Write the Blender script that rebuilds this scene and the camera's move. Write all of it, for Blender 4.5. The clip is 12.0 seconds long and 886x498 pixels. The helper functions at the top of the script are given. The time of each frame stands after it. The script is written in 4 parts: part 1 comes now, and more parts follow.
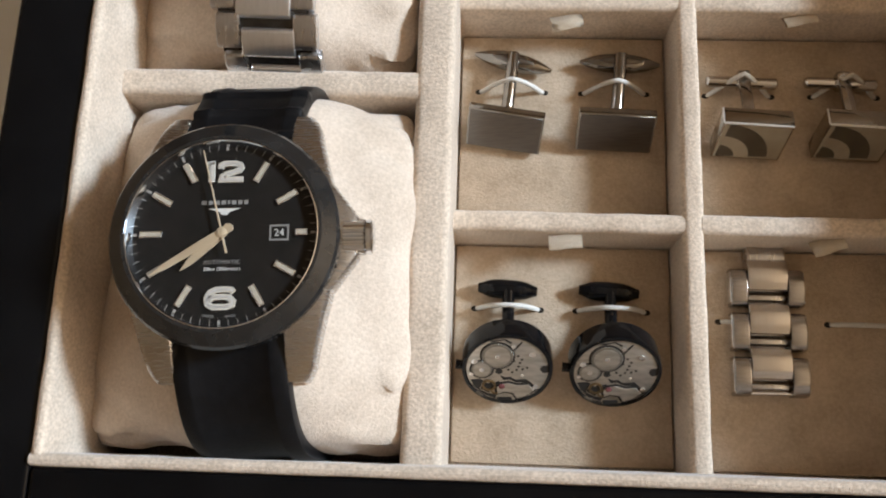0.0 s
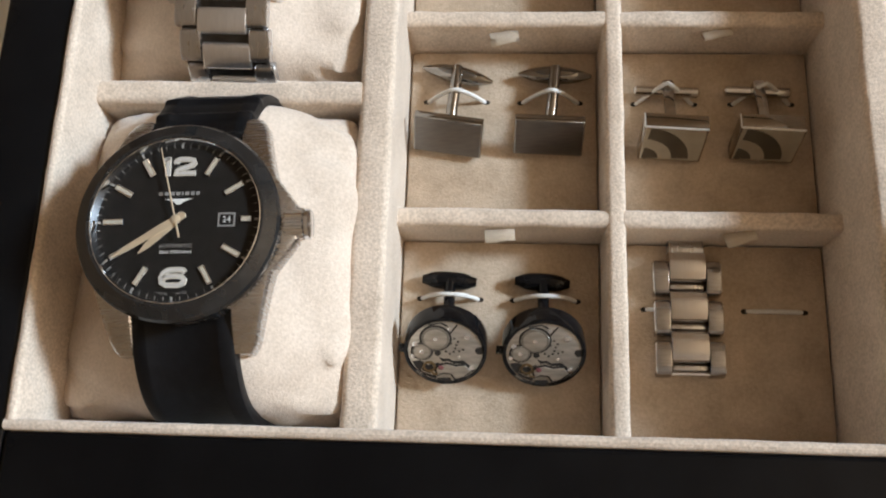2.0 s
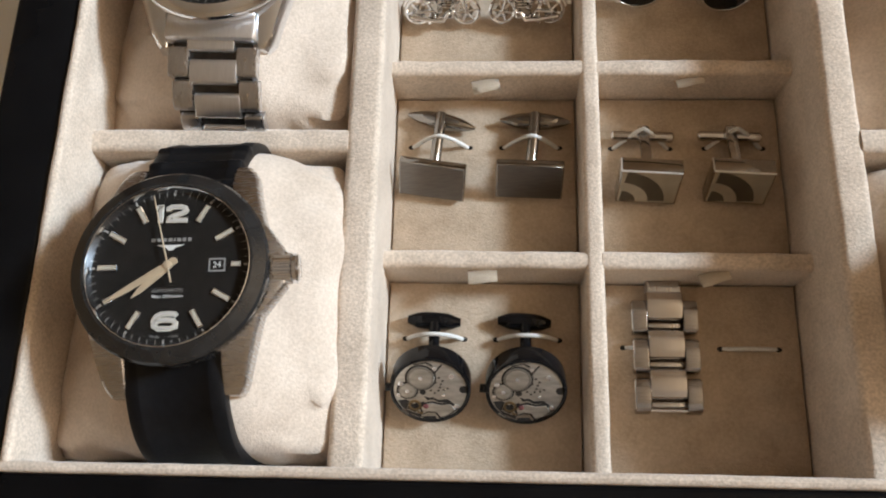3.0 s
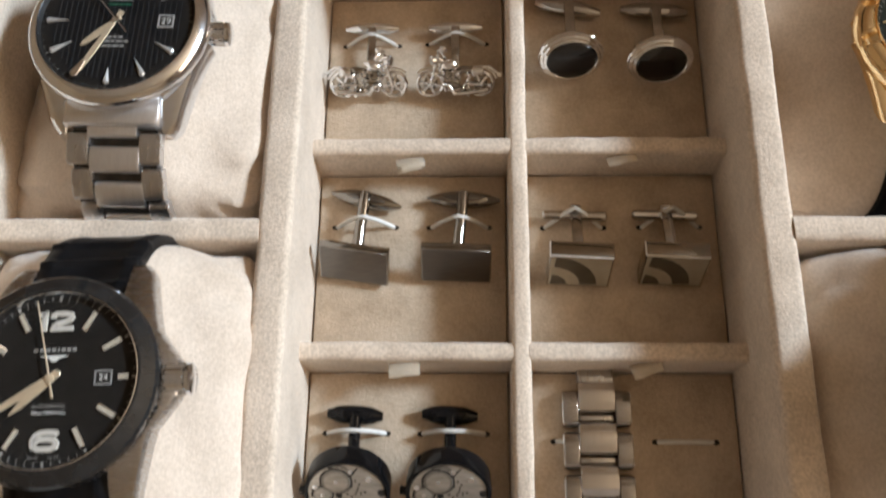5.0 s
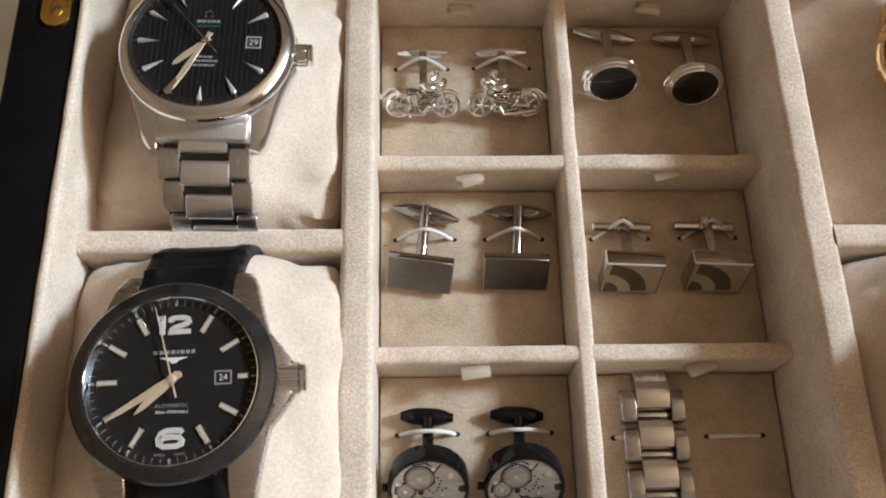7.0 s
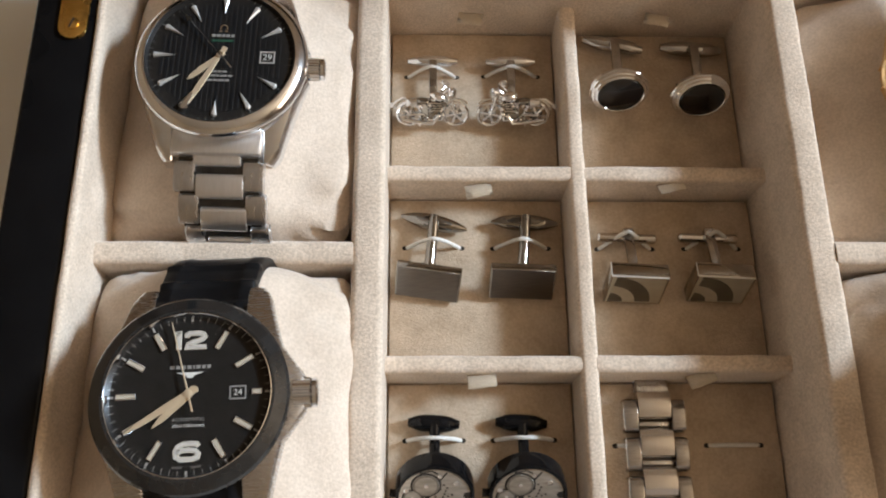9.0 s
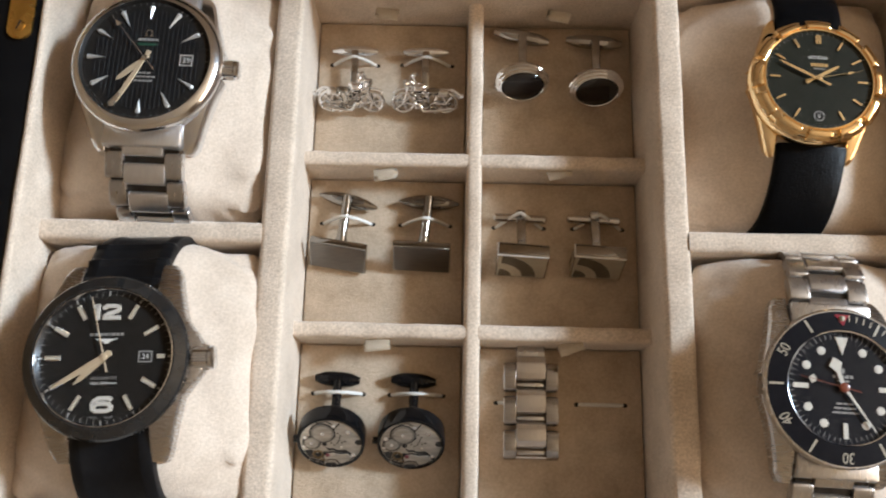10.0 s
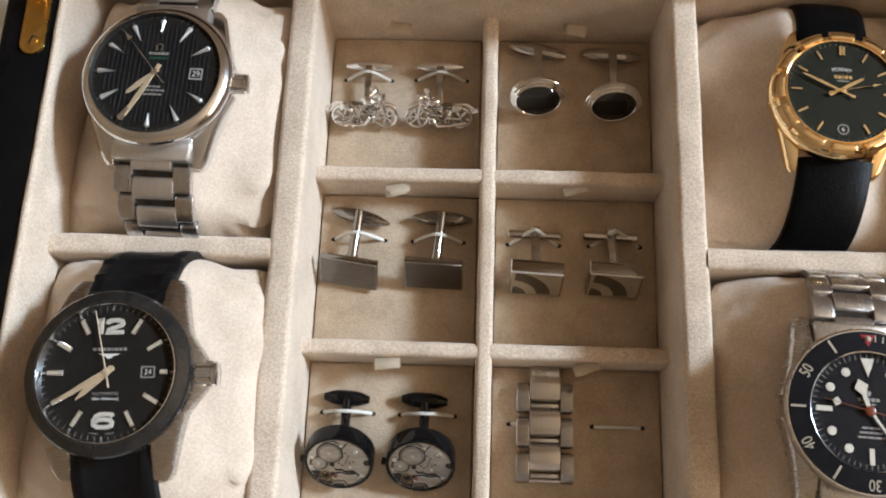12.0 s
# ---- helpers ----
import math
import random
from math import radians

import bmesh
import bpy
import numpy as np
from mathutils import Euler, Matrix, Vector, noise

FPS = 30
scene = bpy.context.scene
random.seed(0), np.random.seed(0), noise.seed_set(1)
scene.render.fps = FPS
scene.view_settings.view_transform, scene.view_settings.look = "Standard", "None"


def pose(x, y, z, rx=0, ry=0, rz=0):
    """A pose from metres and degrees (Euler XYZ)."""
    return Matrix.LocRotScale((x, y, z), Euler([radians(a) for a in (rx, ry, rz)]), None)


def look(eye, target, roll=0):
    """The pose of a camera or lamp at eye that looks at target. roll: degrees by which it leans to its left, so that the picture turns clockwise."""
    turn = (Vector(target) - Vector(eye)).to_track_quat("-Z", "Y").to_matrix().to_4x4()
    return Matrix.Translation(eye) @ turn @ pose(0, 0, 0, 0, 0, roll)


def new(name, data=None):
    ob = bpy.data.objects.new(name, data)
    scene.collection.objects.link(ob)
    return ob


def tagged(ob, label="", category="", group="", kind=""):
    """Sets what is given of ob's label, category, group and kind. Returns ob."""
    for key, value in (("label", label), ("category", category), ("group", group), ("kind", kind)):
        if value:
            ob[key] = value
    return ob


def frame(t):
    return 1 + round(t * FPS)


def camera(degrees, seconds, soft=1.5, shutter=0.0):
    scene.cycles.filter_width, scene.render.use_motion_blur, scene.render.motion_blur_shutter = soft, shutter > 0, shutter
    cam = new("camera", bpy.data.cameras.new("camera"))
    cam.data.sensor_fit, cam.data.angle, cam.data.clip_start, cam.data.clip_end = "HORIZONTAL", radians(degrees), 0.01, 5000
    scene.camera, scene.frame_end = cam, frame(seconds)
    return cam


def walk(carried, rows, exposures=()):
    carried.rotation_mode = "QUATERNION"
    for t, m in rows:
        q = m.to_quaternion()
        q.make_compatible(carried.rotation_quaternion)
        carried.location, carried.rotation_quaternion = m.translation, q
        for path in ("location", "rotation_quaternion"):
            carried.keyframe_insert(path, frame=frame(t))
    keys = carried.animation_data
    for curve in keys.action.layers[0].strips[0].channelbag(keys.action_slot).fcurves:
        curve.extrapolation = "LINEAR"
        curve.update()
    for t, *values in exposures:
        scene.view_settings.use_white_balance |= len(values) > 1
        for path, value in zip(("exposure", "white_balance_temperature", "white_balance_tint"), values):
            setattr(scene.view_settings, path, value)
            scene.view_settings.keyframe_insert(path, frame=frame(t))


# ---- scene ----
cam = camera(54.00, 12.0, soft=2.0, shutter=0.5)
EXPOSURES = [(0.0, 0.0), (12.0, 0.0)]
PATH = [
    (0.0, 0.00484, 0.04694, 0.21606, 13.49, 2.471, 1.932),
    (0.5, 0.00614, 0.0478, 0.21663, 13.463, 2.105, 1.734),
    (1.0, 0.00696, 0.04825, 0.22026, 13.926, 2.183, 1.536),
    (1.5, 0.01445, 0.04454, 0.22377, 14.732, 2.716, 1.535),
    (2.0, 0.02246, 0.03407, 0.23108, 15.538, 3.265, 1.889),
    (2.5, 0.02123, 0.03894, 0.23408, 16.897, 3.201, 1.389),
    (2.7, 0.02213, 0.03762, 0.23567, 17.242, 2.834, 1.291),
    (4.3, 0.03373, 0.02, 0.24235, 19.812, 2.617, 1.933),
    (4.5, 0.03504, 0.02665, 0.23946, 19.633, 1.93, 1.801),
    (4.8, 0.04025, 0.04404, 0.23577, 19.187, 1.879, 0.741),
    (5.0, 0.03993, 0.05332, 0.23227, 19.282, 1.992, 0.572),
    (5.5, 0.03688, 0.06138, 0.23262, 19.388, 2.094, 0.303),
    (6.0, 0.01902, 0.04756, 0.24223, 20.872, 0.274, -0.667),
    (6.5, 0.00874, 0.04226, 0.24258, 20.964, -0.866, -1.407),
    (7.0, 0.00638, 0.04428, 0.24304, 21.19, -1.757, -1.252),
    (8.8, 0.00632, 0.04909, 0.24765, 20.324, -1.223, -0.523),
    (9.0, 0.00518, 0.05177, 0.25072, 19.512, -1.712, -0.551),
    (9.3, 0.00853, 0.055, 0.2616, 17.018, -1.466, 0.294),
    (9.5, 0.02551, 0.05803, 0.26706, 15.238, -0.387, 0.465),
    (9.7, 0.03292, 0.05923, 0.27519, 14.178, -0.746, 0.799),
    (10.0, 0.04381, 0.05761, 0.28598, 14.563, 0.074, 1.269),
    (10.5, 0.04786, 0.05846, 0.28418, 14.966, -0.111, 0.799),
    (11.0, 0.04805, 0.05649, 0.28637, 16.494, -0.144, 1.358),
    (11.5, 0.04559, 0.05604, 0.28282, 16.744, 0.856, 2.043),
    (12.0, 0.0492, 0.05727, 0.28017, 16.083, 1.904, 2.031),
]
walk(cam, [(t, pose(x, y, z, rx, ry, rz)) for t, x, y, z, rx, ry, rz in PATH], EXPOSURES)

# ---- world, sun and room light ----
world = bpy.data.worlds.new("world")
scene.world = world
world.use_nodes = True
wn = world.node_tree
sky = wn.nodes.new("ShaderNodeTexSky")
sky.sky_type = "NISHITA"
sky.sun_disc = False
sky.sun_elevation, sky.sun_rotation = radians(31.4), radians(77.6)
wn.links.new(sky.outputs[0], wn.nodes["Background"].inputs[0])
wn.nodes["Background"].inputs[1].default_value = 0.05
sun_data = bpy.data.lights.new("sun", "SUN")
sun_data.energy, sun_data.angle, sun_data.color = 4.55, radians(9), (0.635, 0.815, 1.0)
sun = new("sun", sun_data)
sun.matrix_world = look((1.0, 0.22, 0.625), (0, 0, 0))
# warm fill lamp added in the opening, tilted up to bounce off the ceiling
win_data = bpy.data.lights.new("window_fill", "AREA")
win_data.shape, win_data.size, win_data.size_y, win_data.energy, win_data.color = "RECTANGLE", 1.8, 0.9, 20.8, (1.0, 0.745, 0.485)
win = new("window_fill", win_data)
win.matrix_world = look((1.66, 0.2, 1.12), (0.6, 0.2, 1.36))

# ---- helpers for building, in millimetres ----
MM = 0.00094  # one drawing unit in metres


def thing(name, label, category, x=0, y=0, z=0, rx=0, ry=0, rz=0, group="", kind=""):
    ob = new(name)
    ob.empty_display_size = 0.01
    ob.matrix_world = pose(x * MM, y * MM, z * MM, rx, ry, rz)
    return tagged(ob, label, category, group, kind)


def part(name, bm, mat, parent=None, label="", smooth=40):
    bmesh.ops.recalc_face_normals(bm, faces=bm.faces)
    bmesh.ops.scale(bm, vec=(MM, MM, MM), verts=bm.verts)
    me = bpy.data.meshes.new(name)
    if smooth:
        for f in bm.faces:
            f.smooth = True
        for e in bm.edges:
            e.smooth = len(e.link_faces) == 2 and e.calc_face_angle(0) < radians(smooth)
    bm.to_mesh(me)
    bm.free()
    me.materials.append(mat)
    ob = new(name, me)
    ob.parent = parent
    return tagged(ob, label)


def alike(name, ob, parent, m=None):
    """Another part on the mesh of ob, at a pose in millimetres."""
    o = new(name, ob.data)
    o.parent = parent
    if m is not None:
        o.matrix_basis = m
    return o


def at(x=0, y=0, z=0, rx=0, ry=0, rz=0):
    return pose(x * MM, y * MM, z * MM, rx, ry, rz)


def join(*bms):
    out = bms[0]
    for b in bms[1:]:
        me = bpy.data.meshes.new("tmp")
        b.to_mesh(me)
        b.free()
        out.from_mesh(me)
        bpy.data.meshes.remove(me)
    return out


def moved(bm, x=0, y=0, z=0, rx=0, ry=0, rz=0):
    bmesh.ops.transform(bm, matrix=pose(x, y, z, rx, ry, rz), verts=bm.verts)
    return bm


def box(x0, x1, y0, y1, z0, z1, r=0.0, seg=2):
    bm = bmesh.new()
    bmesh.ops.create_cube(bm, size=1)
    for v in bm.verts:
        v.co = ((x0 + x1) / 2 + v.co.x * (x1 - x0), (y0 + y1) / 2 + v.co.y * (y1 - y0), (z0 + z1) / 2 + v.co.z * (z1 - z0))
    if r:
        bmesh.ops.bevel(bm, geom=bm.edges[:], offset=r, segments=seg, affect="EDGES", profile=0.5)
    return bm


def lathe(profile, n=64, caps=True, sx=1.0, sy=1.0):
    """A turned body: profile of (radius, z)."""
    bm = bmesh.new()
    rings = []
    for r, z in profile:
        if r < 1e-6:
            rings.append([bm.verts.new((0, 0, z))])
        else:
            rings.append([bm.verts.new((r * sx * math.cos(2 * math.pi * k / n), r * sy * math.sin(2 * math.pi * k / n), z)) for k in range(n)])
    for a, b in zip(rings, rings[1:]):
        for k in range(n):
            q = [a[k % len(a)], a[(k + 1) % n % len(a)], b[(k + 1) % n % len(b)], b[k % len(b)]]
            q = list(dict.fromkeys(q))
            if len(q) > 2:
                bm.faces.new(q)
    if caps:
        for ring in (rings[0], rings[-1]):
            if len(ring) > 2:
                bm.faces.new(ring)
    return bm


def prism(points, z0, z1, r=0.0, seg=1):
    """An upright plate with the outline points."""
    bm = bmesh.new()
    low = [bm.verts.new((x, y, z0)) for x, y in points]
    face = bm.faces.new(low)
    out = bmesh.ops.extrude_face_region(bm, geom=[face])
    bmesh.ops.translate(bm, vec=(0, 0, z1 - z0), verts=[v for v in out["geom"] if isinstance(v, bmesh.types.BMVert)])
    if r:
        bmesh.ops.recalc_face_normals(bm, faces=bm.faces)
        top = [e for e in bm.edges if all(abs(v.co.z - max(z0, z1)) < 1e-6 for v in e.verts)]
        bmesh.ops.bevel(bm, geom=top, offset=r, segments=seg, affect="EDGES", profile=0.5)
    return bm


def tube(points, r, n=10, flat=1.0):
    """A round cord along points."""
    bm = bmesh.new()
    pts = [Vector(p) for p in points]
    rings = []
    for i, p in enumerate(pts):
        d = (pts[min(i + 1, len(pts) - 1)] - pts[max(i - 1, 0)]).normalized()
        side = d.cross(Vector((0, 0, 1)))
        side = side.normalized() if side.length > 1e-4 else Vector((1, 0, 0))
        up = side.cross(d)
        rings.append([bm.verts.new(p + side * r * math.cos(2 * math.pi * k / n) + up * r * flat * math.sin(2 * math.pi * k / n)) for k in range(n)])
    for a, b in zip(rings, rings[1:]):
        for k in range(n):
            bm.faces.new((a[k], a[(k + 1) % n], b[(k + 1) % n], b[k]))
    bm.faces.new(rings[0])
    bm.faces.new(rings[-1])
    return bm


def rod(x0, y0, z0, x1, y1, z1, r, n=16):
    return tube([(x0, y0, z0), (x1, y1, z1)], r, n)


def lettering(text, size, depth=0.06, spread=1.0, bold=0.0):
    """Raised characters, centred on the origin."""
    cu = bpy.data.curves.new("text", "FONT")
    cu.body, cu.size, cu.extrude, cu.resolution_u, cu.offset = text, size, depth / 2, 3, bold
    cu.align_x, cu.align_y, cu.space_character = "CENTER", "CENTER", spread
    ob = new("text", cu)
    dg = bpy.context.evaluated_depsgraph_get()
    me = bpy.data.meshes.new_from_object(ob.evaluated_get(dg))
    bm = bmesh.new()
    bm.from_mesh(me)
    bpy.data.objects.remove(ob)
    bpy.data.meshes.remove(me)
    bpy.data.curves.remove(cu)
    return bm


# ---- materials ----
def material(name, color, rough=0.5, metal=0.0, tint=None, scale=300.0, bump=0.0, bump_scale=900.0, blotch=0.0, blotch_scale=25.0, sheen=0.0, coat=0.0, stretch=None, rough_var=0.0, alpha_spec=0.5):
    m = bpy.data.materials.new(name)
    m.use_nodes = True
    nt, bs = m.node_tree, m.node_tree.nodes["Principled BSDF"]
    link = nt.links.new
    bs.inputs["Base Color"].default_value = (*color, 1)
    bs.inputs["Roughness"].default_value, bs.inputs["Metallic"].default_value = rough, metal
    bs.inputs["Sheen Weight"].default_value, bs.inputs["Coat Weight"].default_value = sheen, coat
    bs.inputs["Specular IOR Level"].default_value = alpha_spec
    tc = nt.nodes.new("ShaderNodeTexCoord")
    mp = nt.nodes.new("ShaderNodeMapping")
    link(tc.outputs["Object"], mp.inputs["Vector"])
    if stretch:
        mp.inputs["Scale"].default_value = stretch

    def grain(s, detail=4.0):
        n = nt.nodes.new("ShaderNodeTexNoise")
        n.inputs["Scale"].default_value, n.inputs["Detail"].default_value = s, detail
        link(mp.outputs[0], n.inputs["Vector"])
        return n

    fine = grain(scale)
    if tint:
        mix = nt.nodes.new("ShaderNodeMix")
        mix.data_type = "RGBA"
        mix.inputs["A"].default_value, mix.inputs["B"].default_value = (*color, 1), (*tint, 1)
        ramp = nt.nodes.new("ShaderNodeMapRange")
        ramp.inputs["From Min"].default_value, ramp.inputs["From Max"].default_value = 0.35, 0.65
        link(fine.outputs["Fac"], ramp.inputs["Value"])
        fac = ramp.outputs[0]
        if blotch:
            wide = grain(blotch_scale, 3.0)
            add = nt.nodes.new("ShaderNodeMix")
            add.inputs["Factor"].default_value = blotch
            r2 = nt.nodes.new("ShaderNodeMapRange")
            r2.inputs["From Min"].default_value, r2.inputs["From Max"].default_value = 0.35, 0.65
            link(wide.outputs["Fac"], r2.inputs["Value"])
            link(fac, add.inputs["A"])
            link(r2.outputs[0], add.inputs["B"])
            fac = add.outputs[0]
        link(fac, mix.inputs["Factor"])
        link(mix.outputs["Result"], bs.inputs["Base Color"])
    if rough_var:
        rr = nt.nodes.new("ShaderNodeMapRange")
        rr.inputs["To Min"].default_value, rr.inputs["To Max"].default_value = max(0.02, rough - rough_var), rough + rough_var
        link(fine.outputs["Fac"], rr.inputs["Value"])
        link(rr.outputs[0], bs.inputs["Roughness"])
    if bump:
        b = nt.nodes.new("ShaderNodeBump")
        b.inputs["Strength"].default_value, b.inputs["Distance"].default_value = bump, 0.0006
        link(grain(bump_scale, 6.0).outputs["Fac"], b.inputs["Height"])
        link(b.outputs[0], bs.inputs["Normal"])
    return m


def clear_glass(name="crystal"):
    m = bpy.data.materials.new(name)
    m.use_nodes = True
    nt = m.node_tree
    nt.nodes.remove(nt.nodes["Principled BSDF"])
    gl, tr, mx, fr = (nt.nodes.new(k) for k in ("ShaderNodeBsdfGlossy", "ShaderNodeBsdfTransparent", "ShaderNodeMixShader", "ShaderNodeFresnel"))
    gl.inputs["Roughness"].default_value = 0.02
    fr.inputs["IOR"].default_value = 1.18
    for a, b in ((fr.outputs[0], mx.inputs[0]), (tr.outputs[0], mx.inputs[1]), (gl.outputs[0], mx.inputs[2]), (mx.outputs[0], nt.nodes["Material Output"].inputs[0])):
        nt.links.new(a, b)
    return m


suede = material("cream_suede", (0.80, 0.67, 0.545), 0.95, tint=(0.49, 0.393, 0.302), scale=1500, bump=0.4, bump_scale=2000, blotch=0.35, blotch_scale=90, sheen=0.4)
pillow_suede = material("pillow_suede", (0.74, 0.62, 0.51), 0.95, tint=(0.56, 0.455, 0.36), scale=1400, bump=0.35, bump_scale=2000, blotch=0.4, blotch_scale=120, sheen=0.4)
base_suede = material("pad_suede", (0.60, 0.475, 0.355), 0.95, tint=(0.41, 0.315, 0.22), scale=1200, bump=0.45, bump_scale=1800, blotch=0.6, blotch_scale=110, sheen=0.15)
lacquer = material("black_lacquer", (0.004, 0.004, 0.0045), 0.14, rough_var=0.05, scale=80, tint=(0.006, 0.006, 0.0065), alpha_spec=0.13)
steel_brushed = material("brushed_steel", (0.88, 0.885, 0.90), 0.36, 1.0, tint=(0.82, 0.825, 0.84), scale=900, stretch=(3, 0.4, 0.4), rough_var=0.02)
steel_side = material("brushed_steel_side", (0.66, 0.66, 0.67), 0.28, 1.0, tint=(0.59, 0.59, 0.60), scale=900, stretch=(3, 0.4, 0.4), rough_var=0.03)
steel = material("polished_steel", (0.88, 0.90, 0.93), 0.06, 1.0, tint=(0.80, 0.82, 0.85), scale=200, rough_var=0.04)
gunmetal = material("gunmetal", (0.20, 0.185, 0.17), 0.3, 1.0, tint=(0.16, 0.15, 0.14), scale=600, stretch=(0.4, 9, 1), rough_var=0.05)
gunmetal_polished = material("gunmetal_polished", (0.34, 0.325, 0.305), 0.1, 1.0, tint=(0.30, 0.29, 0.275), scale=300)
black_metal = material("black_metal", (0.004, 0.004, 0.0045), 0.07, 0.0, alpha_spec=0.24, tint=(0.008, 0.008, 0.009), scale=300)
ceramic = material("black_ceramic", (0.014, 0.014, 0.014), 0.1, 0.0, coat=0.3, tint=(0.024, 0.024, 0.024), scale=200)
rubber = material("black_rubber", (0.005, 0.0052, 0.006), 0.36, tint=(0.007, 0.0073, 0.0085), scale=500, bump=0.1, bump_scale=1200, alpha_spec=0.2)
leather = material("black_leather", (0.003, 0.0033, 0.004), 0.27, tint=(0.004, 0.0044, 0.0055), scale=700, bump=0.3, bump_scale=1900, alpha_spec=0.07)
gold = material("yellow_gold", (1.0, 0.78, 0.47), 0.07, 1.0, tint=(0.98, 0.73, 0.41), scale=150, rough_var=0.04)
gold_soft = material("brushed_brass", (0.85, 0.55, 0.17), 0.28, 1.0, tint=(0.72, 0.43, 0.11), scale=200, rough_var=0.08)
dial_black = material("dial_black", (0.013, 0.0116, 0.0105), 0.5, tint=(0.017, 0.015, 0.0135), scale=400, alpha_spec=0.15)
dial_green = material("dial_dark_green", (0.012, 0.0135, 0.0085), 0.45, tint=(0.015, 0.0165, 0.011), scale=400, alpha_spec=0.15)
lume = material("cream_lume", (0.50, 0.45, 0.36), 0.5, tint=(0.43, 0.385, 0.305), scale=900)
white_paint = material("white_print", (0.75, 0.74, 0.70), 0.5, tint=(0.68, 0.67, 0.64), scale=900)
dim_print = material("grey_print", (0.30, 0.29, 0.27), 0.5, tint=(0.25, 0.24, 0.23), scale=900)
track_print = material("pale_grey_print", (0.36, 0.34, 0.31), 0.45, tint=(0.30, 0.285, 0.26), scale=900)
champagne = material("champagne_hand", (0.80, 0.66, 0.47), 0.38, 0.55, tint=(0.74, 0.60, 0.42), scale=300)
red_paint = material("red_enamel", (0.30, 0.014, 0.03), 0.35, tint=(0.24, 0.01, 0.024), scale=400)
green_paint = material("green_print", (0.01, 0.09, 0.05), 0.5, tint=(0.01, 0.075, 0.04), scale=400)
ribbon = material("cream_satin", (0.86, 0.77, 0.64), 0.35, tint=(0.74, 0.64, 0.51), scale=900, stretch=(1, 8, 1), sheen=0.2)
cord = material("white_elastic", (0.74, 0.73, 0.70), 0.6, tint=(0.64, 0.63, 0.60), scale=1500, bump=0.2)
hole_dark = material("dark_hole", (0.012, 0.010, 0.008), 0.9, tint=(0.02, 0.016, 0.012), scale=500)
onyx = material("black_onyx", (0.004, 0.004, 0.005), 0.08, coat=0.5, tint=(0.006, 0.006, 0.007), scale=200)
crystal = clear_glass()
table_top = material("pale_table", (0.88, 0.88, 0.86), 0.45, tint=(0.84, 0.84, 0.82), scale=30, bump=0.05, blotch=0.4, blotch_scale=6)
wall_paint = material("warm_wall", (0.42, 0.34, 0.26), 0.8, tint=(0.38, 0.30, 0.23), scale=12, bump=0.05, bump_scale=200)
white_wall = material("pale_wall", (0.80, 0.74, 0.65), 0.85, tint=(0.76, 0.70, 0.61), scale=12)
ceiling_paint = material("white_ceiling", (0.86, 0.83, 0.78), 0.85, tint=(0.82, 0.79, 0.74), scale=10)
floor_wood = material("brown_floor", (0.20, 0.12, 0.07), 0.5, tint=(0.14, 0.08, 0.045), scale=8, stretch=(1, 9, 1))
# bluish base colour offsets the warm fill light in the reflections
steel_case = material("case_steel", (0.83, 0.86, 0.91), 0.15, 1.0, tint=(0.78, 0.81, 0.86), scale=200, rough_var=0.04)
steel_lug = material("lug_steel", (0.82, 0.845, 0.88), 0.2, 1.0, tint=(0.78, 0.79, 0.81), scale=400, rough_var=0.04)
lug_satin = material("lug_satin_steel", (0.60, 0.595, 0.595), 0.27, 1.0, tint=(0.53, 0.525, 0.525), scale=900, stretch=(0.4, 3, 0.4), rough_var=0.03)
silver = material("silvered", (0.80, 0.79, 0.77), 0.36, 0.6, tint=(0.72, 0.71, 0.69), scale=500)
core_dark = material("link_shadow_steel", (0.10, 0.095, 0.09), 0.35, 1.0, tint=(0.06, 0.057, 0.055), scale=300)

# ---- the unseen room added round the table ----
def slab(name, x0, x1, y0, y1, z0, z1, mat, label, category, kind="structure", r=0.0):
    ob = part(name, box(x0, x1, y0, y1, z0, z1, r), mat)
    return tagged(ob, label, category, "", kind)


slab("floor", -2000, 1800, -1800, 2200, -800, -750, floor_wood, "brown wooden floor of the room", "floor")
# ceiling, west and south walls are pale to bounce fill onto the box
slab("ceiling", -2000, 1800, -1800, 2200, 1850, 1900, ceiling_paint, "plain white ceiling of the room", "ceiling")
slab("wall_west", -2100, -2000, -1800, 2200, -750, 1850, white_wall, "plain pale cream room wall", "wall")
slab("wall_north", -2000, 1800, 2200, 2300, -750, 1850, wall_paint, "plain warm beige room wall", "wall")
slab("wall_south", -2000, 1800, -1900, -1800, -750, 1850, white_wall, "plain pale cream room wall", "wall")
SILL = 700
wall_e = join(box(1800, 1900, -1800, 2200, -750, SILL), box(1800, 1900, -1800, 2200, 1750, 1850), box(1800, 1900, -1800, -800, SILL, 1750), box(1800, 1900, 1200, 2200, SILL, 1750))
tagged(part("wall_east", wall_e, wall_paint), "plain beige wall with a window opening", "wall", "", "structure")
table = thing("table", "pale grey-beige table under the open watch box", "table")
part("tabletop", box(-600, 700, -450, 750, -30, 0, 3), table_top, table)
leg = part("leg", box(-20, 20, -20, 20, -750, -30, 2), table_top, table)
leg.location = (-0.5, -0.36, 0)
for lx, ly in ((0.6, -0.36), (-0.5, 0.64), (0.6, 0.64)):
    alike("leg", leg, table, pose(lx, ly, 0))

# ---- the watch box ----
XL, XR, YF, YB = -80.0, 196.0, 48.0, 223.5    # inside of the lined tray
